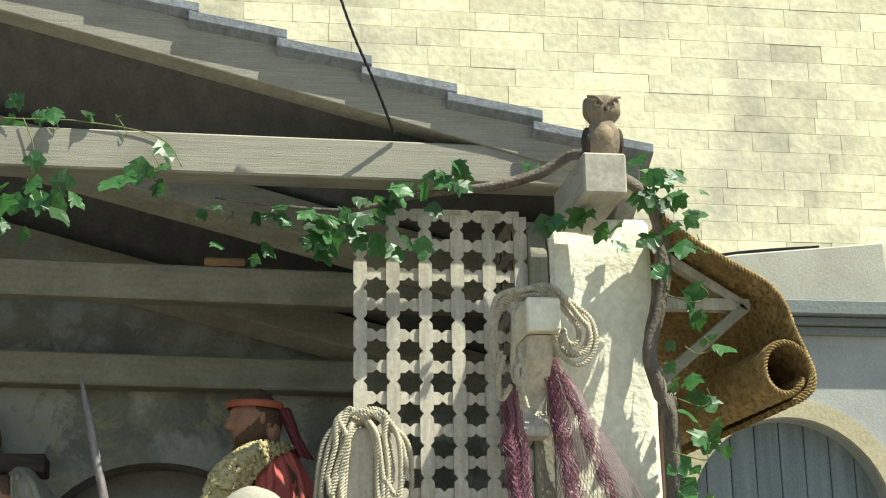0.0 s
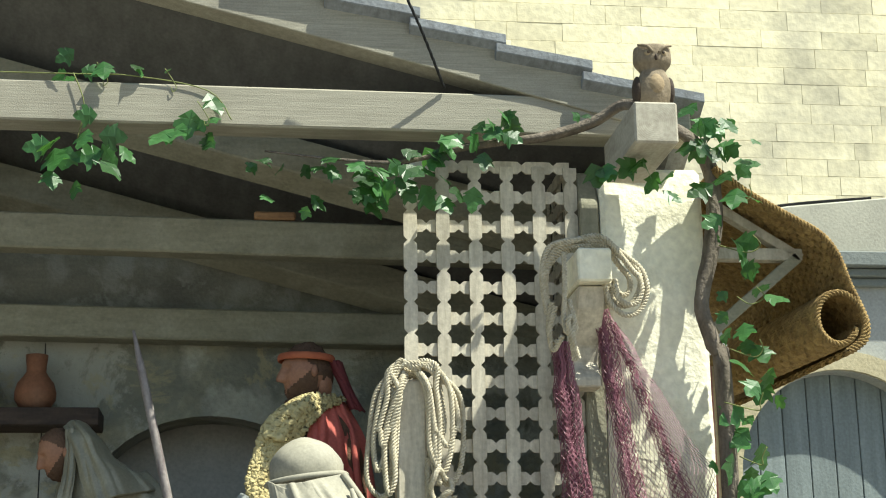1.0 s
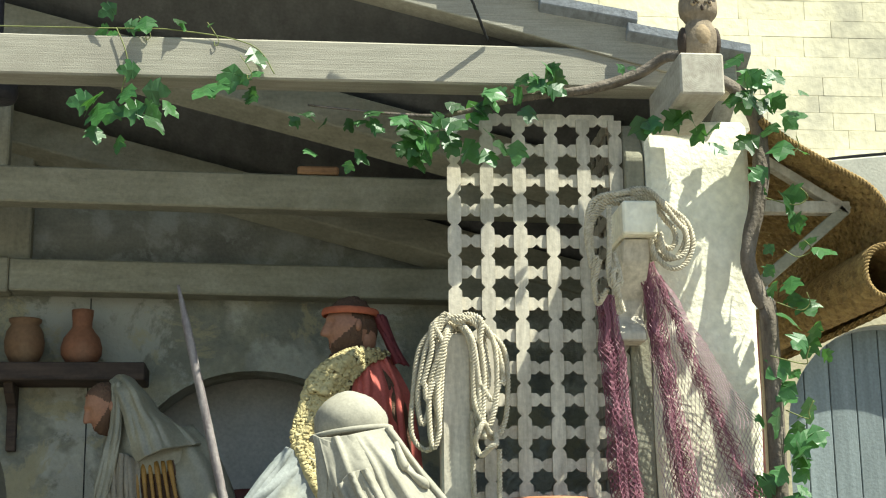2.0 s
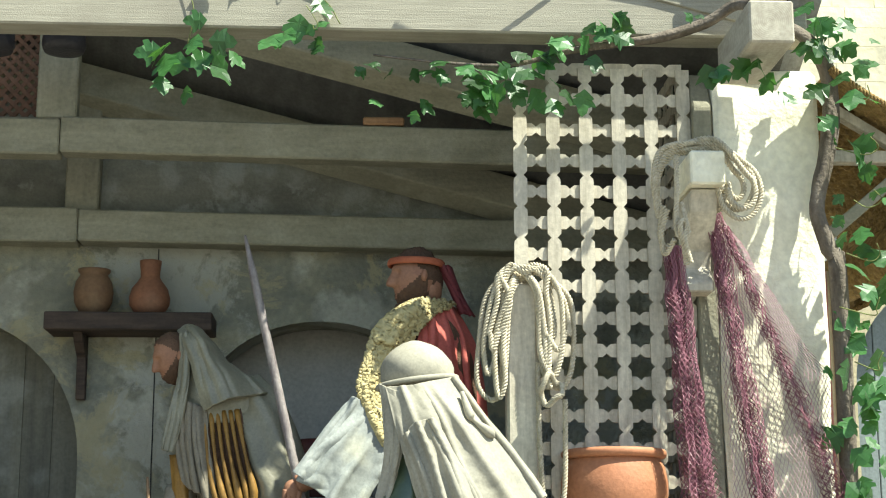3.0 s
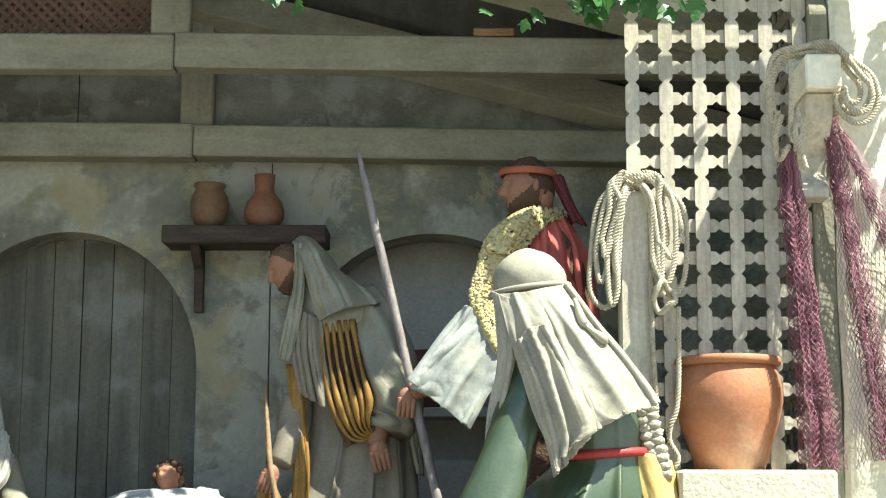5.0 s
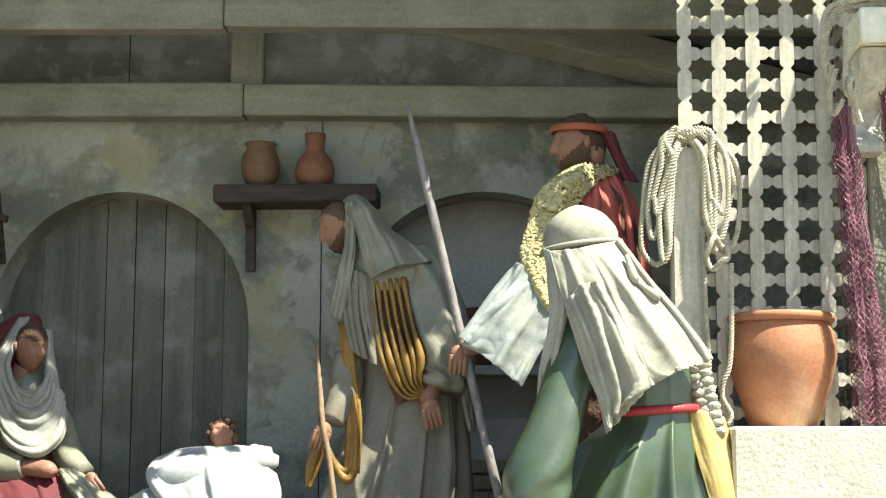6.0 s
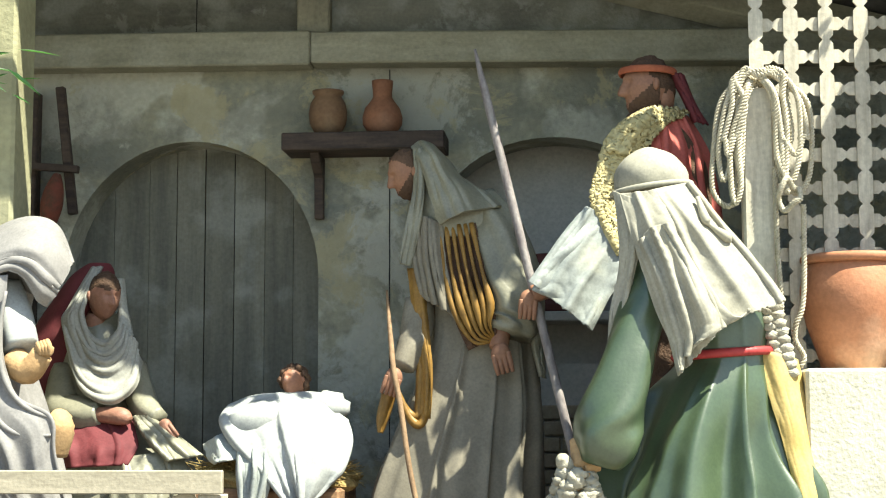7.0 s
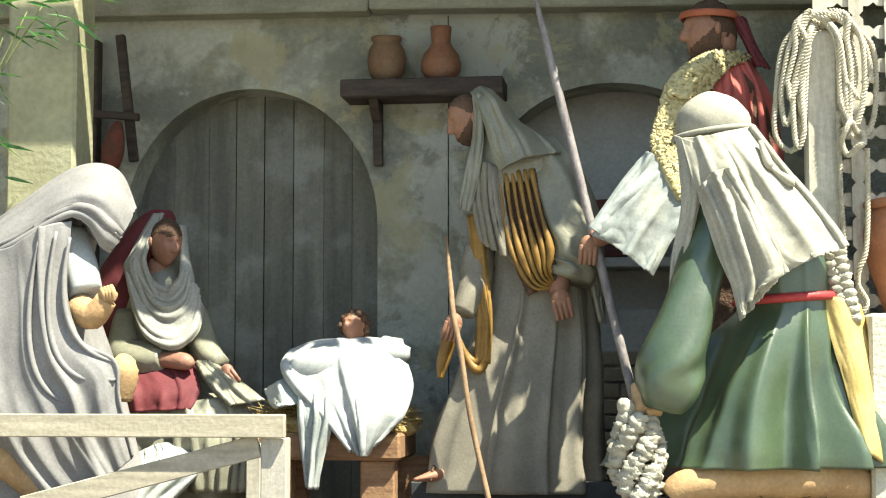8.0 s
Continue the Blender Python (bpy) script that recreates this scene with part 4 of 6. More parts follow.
def leaf_material():
    m = surface("vine_leaf", (0.05, 0.14, 0.04), (0.025, 0.075, 0.022), rough=0.4, scale=(3, 3, 3), bump=0.1, rnd=0.6, spec=0.5)
    nt = m.node_tree
    b = nt.nodes["Principled BSDF"]
    tr = nt.nodes.new("ShaderNodeBsdfTranslucent")
    tr.inputs[0].default_value = (0.16, 0.42, 0.07, 1)
    mx = nt.nodes.new("ShaderNodeMixShader")
    mx.inputs[0].default_value = 0.25
    nt.links.new(b.outputs[0], mx.inputs[1])
    nt.links.new(tr.outputs[0], mx.inputs[2])
    nt.links.new(mx.outputs[0], nt.nodes["Material Output"].inputs[0])
    return m


leaf_mat = leaf_material()
LEAVES = [leaf_mesh("vine_leaf", s) for s in range(5)]
vrnd = random.Random(11)


def leaf(parent, x, y, z, size, droop=None):
    o = new("leaf", vrnd.choice(LEAVES))
    o.parent = parent
    e = Euler((radians(vrnd.uniform(-35, 40) + 250), radians(vrnd.uniform(-30, 30)), radians(vrnd.uniform(-60, 60))))
    spin = Euler((0, 0, radians(vrnd.uniform(-70, 70) if droop is None else droop)))
    o.matrix_basis = Matrix.LocRotScale(Vector((x, y, z)) - base_of(parent), (e.to_matrix() @ spin.to_matrix()).to_quaternion(), (size * 1.55, size * 1.55, size * 1.55))


def tendril(parent, pts, r=0.0025):
    bm = bmesh.new()
    limb(bm, [(*p, r) for p in pts], n=6)
    part("tendril", bm, stem_mat, parent, smooth=True)


vine = thing("grapevine", (1.9, 6.3, FLOOR), "climbing vine with a gnarled stem on the white pillar", "vine")
bm = bmesh.new()
for off, r in ((0.0, 0.034), (0.024, 0.022)):
    limb(bm, [(1.93 + off, 6.37, FLOOR, r), (1.924, 6.300, 2.626, r), (1.889, 6.300, 2.860, r), (1.846, 6.300, 3.051, r * 0.9), (1.894, 6.300, 3.246, r), (1.921, 6.300, 3.420, r), (1.915, 6.300, 3.620, r * 0.95), (1.806, 6.200, 3.723, r * 0.8), (1.70 + off, 6.22, 3.79, r * 0.7)], n=10, folds=3, amp=0.18, seed=off * 90)
part("stem", bm, bark, vine, smooth=True)
for k in range(36):
    t = (k + 0.5) / 36
    z = 3.87 - 1.45 * t
    big = 1.0 if t > 0.14 else 1.25
    leaf(vine, 1.985 + 0.055 * vrnd.gauss(0, 1) * big + 0.03 * (t > 0.6), 6.24 + vrnd.uniform(-0.07, 0.05), z + vrnd.uniform(-0.03, 0.03), 0.075 * vrnd.uniform(0.55, 1.25))
for k in range(6):
    z = 3.5 - 0.22 * k
    tendril(vine, [(1.95 + vrnd.uniform(-0.05, 0.05), 6.26, z), (2.03, 6.22, z - 0.04), (2.06 + 0.03 * math.sin(k), 6.21, z - 0.01), (2.05, 6.2, z + 0.03)])
# low part of the vine
for k in range(50):
    z = 2.42 - 1.3 * k / 50
    leaf(vine, 1.97 + 0.06 * vrnd.gauss(0, 1), 6.24 + vrnd.uniform(-0.07, 0.05), z, 0.08 * vrnd.uniform(0.6, 1.25))

branch = thing("vine_branch", (0.6, 6.3, 3.9), "leafy vine branch trained along the timber beam", "vine")
bm = bmesh.new()
limb(bm, [(1.63, 6.0, 3.77, 0.018), (1.530, 6.200, 3.864, 0.024), (1.412, 6.280, 3.812, 0.022), (1.221, 6.310, 3.757, 0.02), (1.026, 6.310, 3.726, 0.016), (0.835, 6.320, 3.693, 0.012), (0.598, 6.330, 3.633, 0.008), (0.320, 6.400, 3.664, 0.006), (0.038, 6.400, 3.692, 0.004)], n=10, folds=3, amp=0.2)
part("stem", bm, bark, branch, smooth=True)
CLUMPS = [  # x, y, z, leaves, spread, size
    (1.86, 6.2, 3.78, 10, 0.11, 0.075),
    (1.46, 5.98, 3.52, 4, 0.09, 0.075),
    (1.62, 6.0, 3.54, 3, 0.08, 0.07),
    (1.38, 6.2, 3.82, 2, 0.029, 0.04),
    (0.98, 6.26, 3.8, 9, 0.091, 0.065),
    (0.76, 6.3, 3.65, 9, 0.108, 0.08),
    (0.6, 6.3, 3.59, 9, 0.12, 0.08),
    (0.46, 6.35, 3.58, 8, 0.108, 0.08),
    (0.25, 6.4, 3.6, 6, 0.144, 0.06),
    (0.04, 6.42, 3.62, 4, 0.096, 0.05),
    (-0.24, 6.28, 3.86, 2, 0.062, 0.115),
    (-0.32, 6.28, 3.78, 2, 0.043, 0.09),
    (-0.18, 6.3, 3.75, 4, 0.072, 0.05),
    (-0.66, 6.36, 4.05, 2, 0.053, 0.085),
    (-0.76, 6.33, 4.02, 3, 0.053, 0.07),
    (-0.51, 6.36, 4.03, 2, 0.034, 0.045),
    (-0.38, 6.36, 4.03, 1, 0.012, 0.035),
    (-0.76, 6.3, 3.68, 6, 0.108, 0.085),
    (-0.63, 6.3, 3.65, 4, 0.072, 0.085),
    (-0.71, 6.3, 3.55, 1, 0.019, 0.06),
    (0.52, 6.28, 3.49, 2, 0.034, 0.075),
]
for cx, cy, cz, n, spread_, size in CLUMPS:
    for k in range(n + n // 3):
        leaf(branch, cx + vrnd.gauss(0, 0.55) * spread_, cy + vrnd.uniform(-0.03, 0.03), cz + vrnd.gauss(0, 0.5) * spread_, size * vrnd.uniform(0.75, 1.2))
for cx, cy, cz, n, spread_, size in CLUMPS[10:18:3]:
    tendril(branch, [(cx, cy, cz), (cx + 0.03, cy - 0.02, cz - 0.05), (cx + 0.05, cy - 0.02, cz - 0.09), (cx + 0.035, cy - 0.02, cz - 0.11), (cx + 0.03, cy - 0.02, cz - 0.09)], 0.0018)
tendril(branch, [(-2.2, 6.36, 3.99), (-0.8, 6.345, 3.99), (-0.5, 6.34, 3.985), (-0.2, 6.34, 3.93), (-0.1, 6.33, 3.8)], 0.0025)
tendril(branch, [(-0.75, 6.335, 3.99), (-0.70, 6.33, 3.85), (-0.72, 6.32, 3.7)], 0.0025)

# bamboo sprig by the left column
bamboo = thing("bamboo", (-2.9, 6.5, 0.9), "thin bamboo stems with narrow green leaves", "plant")
bm = bmesh.new()
for k in range(3):
    limb(bm, [(-2.98 - 0.05 * k, 6.5, 0.9, 0.008), (-2.9 - 0.03 * k, 6.5, 2.2, 0.006), (-2.72 + 0.09 * k, 6.48, 2.86 + 0.06 * k, 0.003)], n=6)
part("stem", bm, stem_mat, bamboo, smooth=True)
bl = bmesh.new()
vs = [bl.verts.new(p) for p in ((0, 0, 0), (0.07, 0.3, 0.02), (0.06, 0.6, 0.0), (0, 1, -0.06), (-0.06, 0.6, 0.0), (-0.07, 0.3, 0.02))]
sp = [bl.verts.new((0, 0.3, -0.02)), bl.verts.new((0, 0.6, -0.03))]
for f in ((vs[0], vs[1], sp[0]), (vs[0], sp[0], vs[5]), (vs[1], vs[2], sp[1], sp[0]), (sp[0], sp[1], vs[4], vs[5]), (vs[2], vs[3], sp[1]), (sp[1], vs[3], vs[4])):
    bl.faces.new(f)
blade = bpy.data.meshes.new("bamboo_leaf")
bl.to_mesh(blade)
bl.free()
blade.materials.append(leaf_mat)
for k in range(34):
    o = new("leaf", blade)
    o.parent = bamboo
    z = vrnd.uniform(2.76, 2.98) if k < 26 else vrnd.uniform(2.2, 2.7)
    x = -2.55 + vrnd.uniform(-0.25, 0.16) if k < 26 else -2.76 + vrnd.uniform(-0.05, 0.06)
    sc = vrnd.uniform(0.10, 0.19)
    o.matrix_basis = Matrix.LocRotScale(Vector((x, 6.48 + vrnd.uniform(-0.05, 0.05), z)) - bamboo.location, Euler((vrnd.uniform(-0.9, 0.2), vrnd.uniform(-1, 1), vrnd.uniform(-2.4, -0.4))), (sc * 0.8, sc, sc))

# limestone blocks of the far wall
stone_rows = 25
stone_meshes = []
for k in range(6):
    b_ = box(-0.5, 0.5, -0.001, 0.05, -0.5, 0.5, bev=0)
    bmesh.ops.bevel(b_, geom=b_.edges[:], offset=0.002, segments=1, affect="EDGES")
    me = bpy.data.meshes.new("stone_block")
    for v in b_.verts:
        v.co.y += 0.002 * vrnd.uniform(-1, 1)
    b_.to_mesh(me)
    b_.free()
    me.materials.append(stone_mat)
    stone_meshes.append(me)
far_wall = bpy.data.objects["backdrop_wall"]
z = 5.0
for r in range(stone_rows):
    h = vrnd.choice((0.17, 0.185, 0.20))
    x = -0.4 + vrnd.uniform(0, 0.4)
    while x < 7.4:
        w = vrnd.uniform(0.3, 0.85)
        if z > 6.4 - 0.36 * (x - 2.5) or x > 4.5:
            o = new("stone_block", vrnd.choice(stone_meshes))
            o.parent = far_wall
            o.matrix_basis = Matrix.LocRotScale((x + w / 2, FAR - 0.002 + vrnd.uniform(0, 0.003), z + h / 2), Euler((0, 0, 0)), (w - 0.003, 1, h - 0.003))
        x += w
    z += h


# ---- statues: each one plain mesh ----
def statue(name, bm, mats, label):
    bmesh.ops.recalc_face_normals(bm, faces=bm.faces[:])
    lo = min(v.co.z for v in bm.verts)
    cx = sum(v.co.x for v in bm.verts) / len(bm.verts)
    cy = sum(v.co.y for v in bm.verts) / len(bm.verts)
    return solid(name, bm, mats, label, "statue", smooth=True, origin=(cx, cy, lo))


def drape(bm, left, right, folds=6, depth=0.015, bulge=0.03, mi=0, seed=0.0, nu=60, steps=7, sag=0.0, thick=0.008):
    """Hanging cloth between two edges (points from top to bottom), with ridged folds that run down it."""
    L, R = smooth_path(left, steps), smooth_path(right, steps)
    n = min(len(L), len(R)) - 1
    fl = pleats(folds, seed)

    def fn(u, v):
        k = v * n
        i = min(int(k), n - 1)
        t = k - i
        a = Vector((L[i] * (1 - t) + L[i + 1] * t)[:3])
        b = Vector((R[i] * (1 - t) + R[i + 1] * t)[:3])
        p = a.lerp(b, u)
        p.y -= bulge * math.sin(math.pi * u) + depth * 2.2 * fold_at(fl, u, v)
        p.z -= sag * math.sin(math.pi * u) * v
        return p

    sheet(bm, fn, nu, n, mi, thick)


def cloth_over(bm, rows, folds=6, depth=0.015, mi=0, seed=0.0, nu=64, nv=40, thick=0.008, along=False, lump=0.0, fray=0.0):
    """A cloth through rows of points (from top to bottom), with folds down it, or along the rows, and lumps for fleece."""
    U = [smooth_path(r, nu // (len(r) - 1) + 1) for r in rows]
    m = min(len(r) for r in U) - 1
    cols = [smooth_path([U[j][i] for j in range(len(rows))], nv // (len(rows) - 1) + 1) for i in range(m + 1)]
    h = len(cols[0]) - 1
    fl = pleats(folds, seed)

    def fn(u, v):
        i, j = round(u * m), round(v * h)
        p = Vector(cols[i][j][:3])
        k = fold_at(fl, v, u) if along else fold_at(fl, u, v)
        p.y -= depth * 2.2 * k
        if lump:
            q = noise.noise(p * 85 + Vector((seed, 0, 0)))
            p += Vector((0, -1, 0.4)) * lump * (abs(q) + 0.6 * noise.noise(p * 150))
        if fray and j == h:
            p.z += fray * noise.noise((u * 60, seed, 0)) + fray * noise.noise((u * 17, seed, 3))
        return p

    sheet(bm, fn, m, h, mi, thick)


def head(bm, c, s, yaw, pitch=0.0, roll=0.0, skin_i=1, hair_i=4, beard=False, curl=0.08, seed=0.0, fringe=0.62):
    """A simply carved head: brow, nose, lips and chin, hair and beard in relief. yaw: where it faces, from the x axis."""
    rr = bmesh.ops.create_uvsphere(bm, u_segments=64, v_segments=44, radius=1)
    m = Euler((radians(roll), radians(-pitch), radians(yaw))).to_matrix()
    bump = lambda q, a, w: math.exp(-((q - a) / w) ** 2)
    hairy = {}
    for v in rr["verts"]:
        x, y, z = d = v.co.copy()
        f = 0.0
        if x > 0:
            tip = min(1, max(0, (0.32 - z) / 0.5)) * min(1, max(0, (z + 0.30) / 0.10))
            f += 0.36 * tip * bump(y, 0, 0.11 + 0.05 * tip)
            f += 0.08 * bump(z, 0.34, 0.09) * bump(y, 0, 0.5)
            for sy in (-1, 1):
                f -= 0.17 * bump(y, sy * 0.31, 0.17) * bump(z, 0.16, 0.10)
                f += 0.07 * bump(y, sy * 0.31, 0.10) * bump(z, 0.15, 0.045)
                f += 0.04 * bump(y, sy * 0.42, 0.2) * bump(z, -0.16, 0.16)
            f += bump(y, 0, 0.2) * (0.07 * bump(z, -0.43, 0.05) + 0.065 * bump(z, -0.56, 0.06) - 0.03 * bump(z, -0.495, 0.02))
            f += 0.11 * bump(z, -0.80, 0.15) * bump(y, 0, 0.3)
        lips = bump(y, 0, 0.2) * bump(z, -0.5, 0.10)
        top = 0.75 * z - 0.75 * x > 0.12 or (z > fringe + 0.06 * noise.noise(d * 7))
        chin = beard and x > -0.25 and z < 0.10 - 0.66 * x and lips < 0.45
        brow = x > 0 and 0.33 < z < 0.39 and 0.10 < abs(y) < 0.52
        eye = x > 0 and abs(z - 0.15) < 0.035 and abs(abs(y) - 0.31) < 0.12
        hairy[v] = top or chin or brow or eye
        if top or chin:
            f += 0.05 + curl * noise.noise(d * 6.5 + Vector((seed, 0, 0))) + 0.5 * curl * noise.noise(d * 14 + Vector((seed, 2, 0))) + (0.10 * max(0, -z) if chin else 0)
        k = 1 + f
        q = Vector((x * (0.93 if x > 0 else 1.0) * k, y * 0.80 * (1 - 0.22 * max(0, -z)) * (1 + 0.3 * f), z * 1.18 * (1 + 0.35 * f if x > 0 else k)))
        v.co = m @ (q * s) + Vector(c)
    for f in {f for v in rr["verts"] for f in v.link_faces}:
        f.material_index = hair_i if sum(hairy[v] for v in f.verts) > len(f.verts) / 2 else skin_i
    for sy in (-1, 1):
        ball(bm, m @ (Vector((-0.05, sy * 0.80, 0.0)) * s) + Vector(c), (0.13 * s, 0.13 * s, 0.24 * s), skin_i, seg=10)


def swags(bm, ends, mi=0, r=0.014, n=8):
    """Cloth folds that hang in curves: each (start, low point, end)."""
    for a, b, c in ends:
        a, b, c = Vector(a), Vector(b), Vector(c)
        ctrl = b * 2 - (a + c) / 2
        pts = []
        for i in range(9):
            t = i / 8
            q = a * (1 - t) ** 2 + ctrl * (2 * t * (1 - t)) + c * t * t
            pts.append((*q, r * (0.65 + 0.5 * math.sin(math.pi * t))))
        limb(bm, pts, n=n, mi=mi, steps=3)


def fist(bm, p, aim, size=0.045, mi=0):
    """A plain closed or open hand: a palm and four finger ridges along aim."""
    p, aim = Vector(p), Vector(aim).normalized()
    ball(bm, p, (size * 0.85, size * 0.6, size), mi, seg=12)
    side_ = aim.cross(Vector((0, 1, 0))).normalized()
    for k in range(4):
        o = p + side_ * (size * 0.42 * (k - 1.5)) + Vector((0, -size * 0.25, 0))
        limb(bm, [(*o, size * 0.25), (*(o + aim * size * 1.0), size * 0.24), (*(o + aim * size * 1.75 + Vector((0, size * 0.2, 0))), size * 0.17)], n=8, mi=mi)


# standing man in a taupe robe
bm = bmesh.new()
loft(bm, [(-0.625, 7.150, 0.878, 0.375, 0.24, 0.034), (-0.612, 7.150, 1.071, 0.35, 0.23, 0.036), (-0.573, 7.150, 1.319, 0.305, 0.21, 0.034), (-0.528, 7.160, 1.568, 0.255, 0.185, 0.024), (-0.509, 7.160, 1.794, 0.222, 0.17, 0.010), (-0.533, 7.160, 2.046, 0.215, 0.16, 0.008), (-0.594, 7.150, 2.273, 0.20, 0.145, 0.008), (-0.668, 7.140, 2.395, 0.15, 0.12, 0.004), (-0.737, 7.120, 2.462, 0.06, 0.065, 0)], n=200, folds=22, mi=0, seed=0.6)
# head, hair and beard
head(bm, (-0.815, 7.060, 2.511), 0.094, 200, -24, 0, 1, 4, True, 0.07, 1.0, 0.70)
limb(bm, [(-0.766, 7.100, 2.460, 0.055), (-0.723, 7.130, 2.336, 0.075)], n=14, mi=1)
# hood and shoulder cloth
loft(bm, [(-0.579, 7.120, 2.219, 0.21, 0.17, 0.008), (-0.604, 7.120, 2.333, 0.215, 0.175, 0.008), (-0.649, 7.120, 2.435, 0.165, 0.15, 0.008), (-0.700, 7.130, 2.514, 0.108, 0.115, 0.006), (-0.738, 7.130, 2.592, 0.078, 0.10, 0.004), (-0.753, 7.130, 2.648, 0.05, 0.07, 0.0), (-0.763, 7.130, 2.669, 0.02, 0.03, 0)], folds=11, mi=2, seed=2, n=80)
cloth_over(bm, [[(-0.797, 7.060, 2.629), (-0.755, 7.050, 2.647), (-0.710, 7.100, 2.634)], [(-0.763, 6.975, 2.564), (-0.692, 6.960, 2.575), (-0.631, 7.060, 2.550)], [(-0.722, 6.960, 2.461), (-0.651, 6.935, 2.490), (-0.569, 7.030, 2.463)], [(-0.697, 6.945, 2.354), (-0.596, 6.915, 2.407), (-0.479, 7.010, 2.414)], [(-0.661, 6.925, 2.264), (-0.550, 6.890, 2.309), (-0.404, 6.990, 2.345)]], folds=6, depth=0.012, mi=2, seed=1.3, nu=70, nv=48, thick=0.012)
cloth_over(bm, [[(-0.785, 7.000, 2.613), (-0.754, 6.985, 2.615)], [(-0.789, 6.985, 2.443), (-0.738, 6.970, 2.428)], [(-0.814, 6.980, 2.281), (-0.758, 6.965, 2.266)], [(-0.849, 6.980, 2.103), (-0.799, 6.970, 2.091)]], folds=2, depth=0.012, mi=2, seed=3, nu=20, nv=36)
cloth_over(bm, [[(-0.785, 6.990, 2.319), (-0.723, 6.965, 2.302), (-0.659, 6.960, 2.276)], [(-0.790, 6.985, 2.157), (-0.708, 6.950, 2.103), (-0.634, 6.945, 2.064)], [(-0.751, 6.985, 1.958), (-0.667, 6.950, 1.906), (-0.593, 6.940, 1.855)]], folds=6, depth=0.014, mi=0, seed=2, nu=48, nv=30)
# shoulder mantle, sleeve and hand
limb(bm, [(-0.519, 7.100, 2.387, 0.09), (-0.425, 7.040, 2.232, 0.115), (-0.363, 7.000, 2.029, 0.125), (-0.351, 6.990, 1.881, 0.125), (-0.368, 6.970, 1.787, 0.095)], n=36, mi=2, folds=6, amp=0.10)
drape(bm, [(-0.292, 7.050, 1.934), (-0.281, 7.050, 1.786), (-0.241, 7.060, 1.614)], [(-0.229, 7.100, 1.937), (-0.231, 7.100, 1.788), (-0.222, 7.100, 1.602)], folds=3, depth=0.01, mi=2, nu=16)
limb(bm, [(-0.407, 6.970, 1.807, 0.045), (-0.416, 6.940, 1.732, 0.04)], n=12, mi=1)
fist(bm, (-0.405, 6.920, 1.707), (0.25, -0.1, -1), 0.05, 1)
# ochre sash: hanging folds, a swag below, and a long band
for k in range(6):
    a = k / 5
    limb(bm, [(*Vector((-0.669, 6.965, 2.262)).lerp(Vector((-0.531, 6.955, 2.273)), a), 0.010 + 0.003 * (k % 2)), (*Vector((-0.645, 6.930, 2.051)).lerp(Vector((-0.484, 6.900, 2.070)), a), 0.0072), (*Vector((-0.598, 6.910, 1.878)).lerp(Vector((-0.445, 6.880, 1.922)), a), 0.014 + 0.004 * (k % 2)), (*Vector((-0.519, 6.920, 1.756)).lerp(Vector((-0.451, 6.890, 1.831)), a), 0.0072), (*Vector((-0.423, 6.950, 1.769)), 0.007)], n=10, mi=3)
# dark brown backing in the hair colour, painting the shade between the sash folds
drape(bm, [(-0.686, 6.985, 2.280), (-0.654, 6.955, 2.029), (-0.594, 6.950, 1.831), (-0.546, 6.960, 1.722)], [(-0.512, 6.965, 2.279), (-0.469, 6.925, 2.072), (-0.428, 6.905, 1.900), (-0.422, 6.930, 1.780)], folds=5, depth=0.008, bulge=-0.012, mi=4)
drape(bm, [(-0.814, 7.020, 2.086), (-0.787, 7.000, 1.861), (-0.769, 6.980, 1.638), (-0.776, 6.970, 1.442)], [(-0.752, 7.000, 2.083), (-0.726, 6.980, 1.859), (-0.705, 6.960, 1.637), (-0.716, 6.960, 1.430)], folds=3, depth=0.01, bulge=0.02, mi=3, nu=20)
swags(bm, [((-0.847, 6.950, 1.540), (-0.763, 6.940, 1.406), (-0.715, 6.950, 1.539)), ((-0.865, 6.960, 1.565), (-0.779, 6.950, 1.442), (-0.725, 6.960, 1.564))], mi=3, r=0.018)
drape(bm, [(-0.915, 6.960, 1.540), (-0.938, 6.970, 1.443), (-0.935, 6.980, 1.374)], [(-0.862, 6.950, 1.540), (-0.893, 6.960, 1.443), (-0.923, 6.970, 1.370)], folds=2, depth=0.008, mi=3, nu=12)
# left sleeve, hand and sandalled foot
limb(bm, [(-0.763, 7.060, 1.939, 0.07), (-0.787, 6.990, 1.762, 0.065), (-0.832, 6.950, 1.650, 0.05)], n=16, mi=0, folds=4, amp=0.08)
fist(bm, (-0.863, 6.900, 1.607), (-0.35, 0, -1), 0.045, 1)
limb(bm, [(-0.883, 7.000, 0.965, 0.04, 0.9), (-0.945, 6.955, 0.955, 0.034, 0.8), (-1.0, 6.915, 0.944, 0.026, 0.6), (-1.035, 6.89, 0.938, 0.012, 0.6)], n=14, mi=1)
limb(bm, [(-0.945, 6.985, 0.93, 0.006), (-0.955, 6.945, 0.992, 0.007), (-0.965, 6.91, 0.93, 0.006)], n=8, mi=4)
statue("statue", bm, [c_taupe, skin, c_sage, c_ochre, hair], "painted statue of a standing man in taupe with ochre sash")

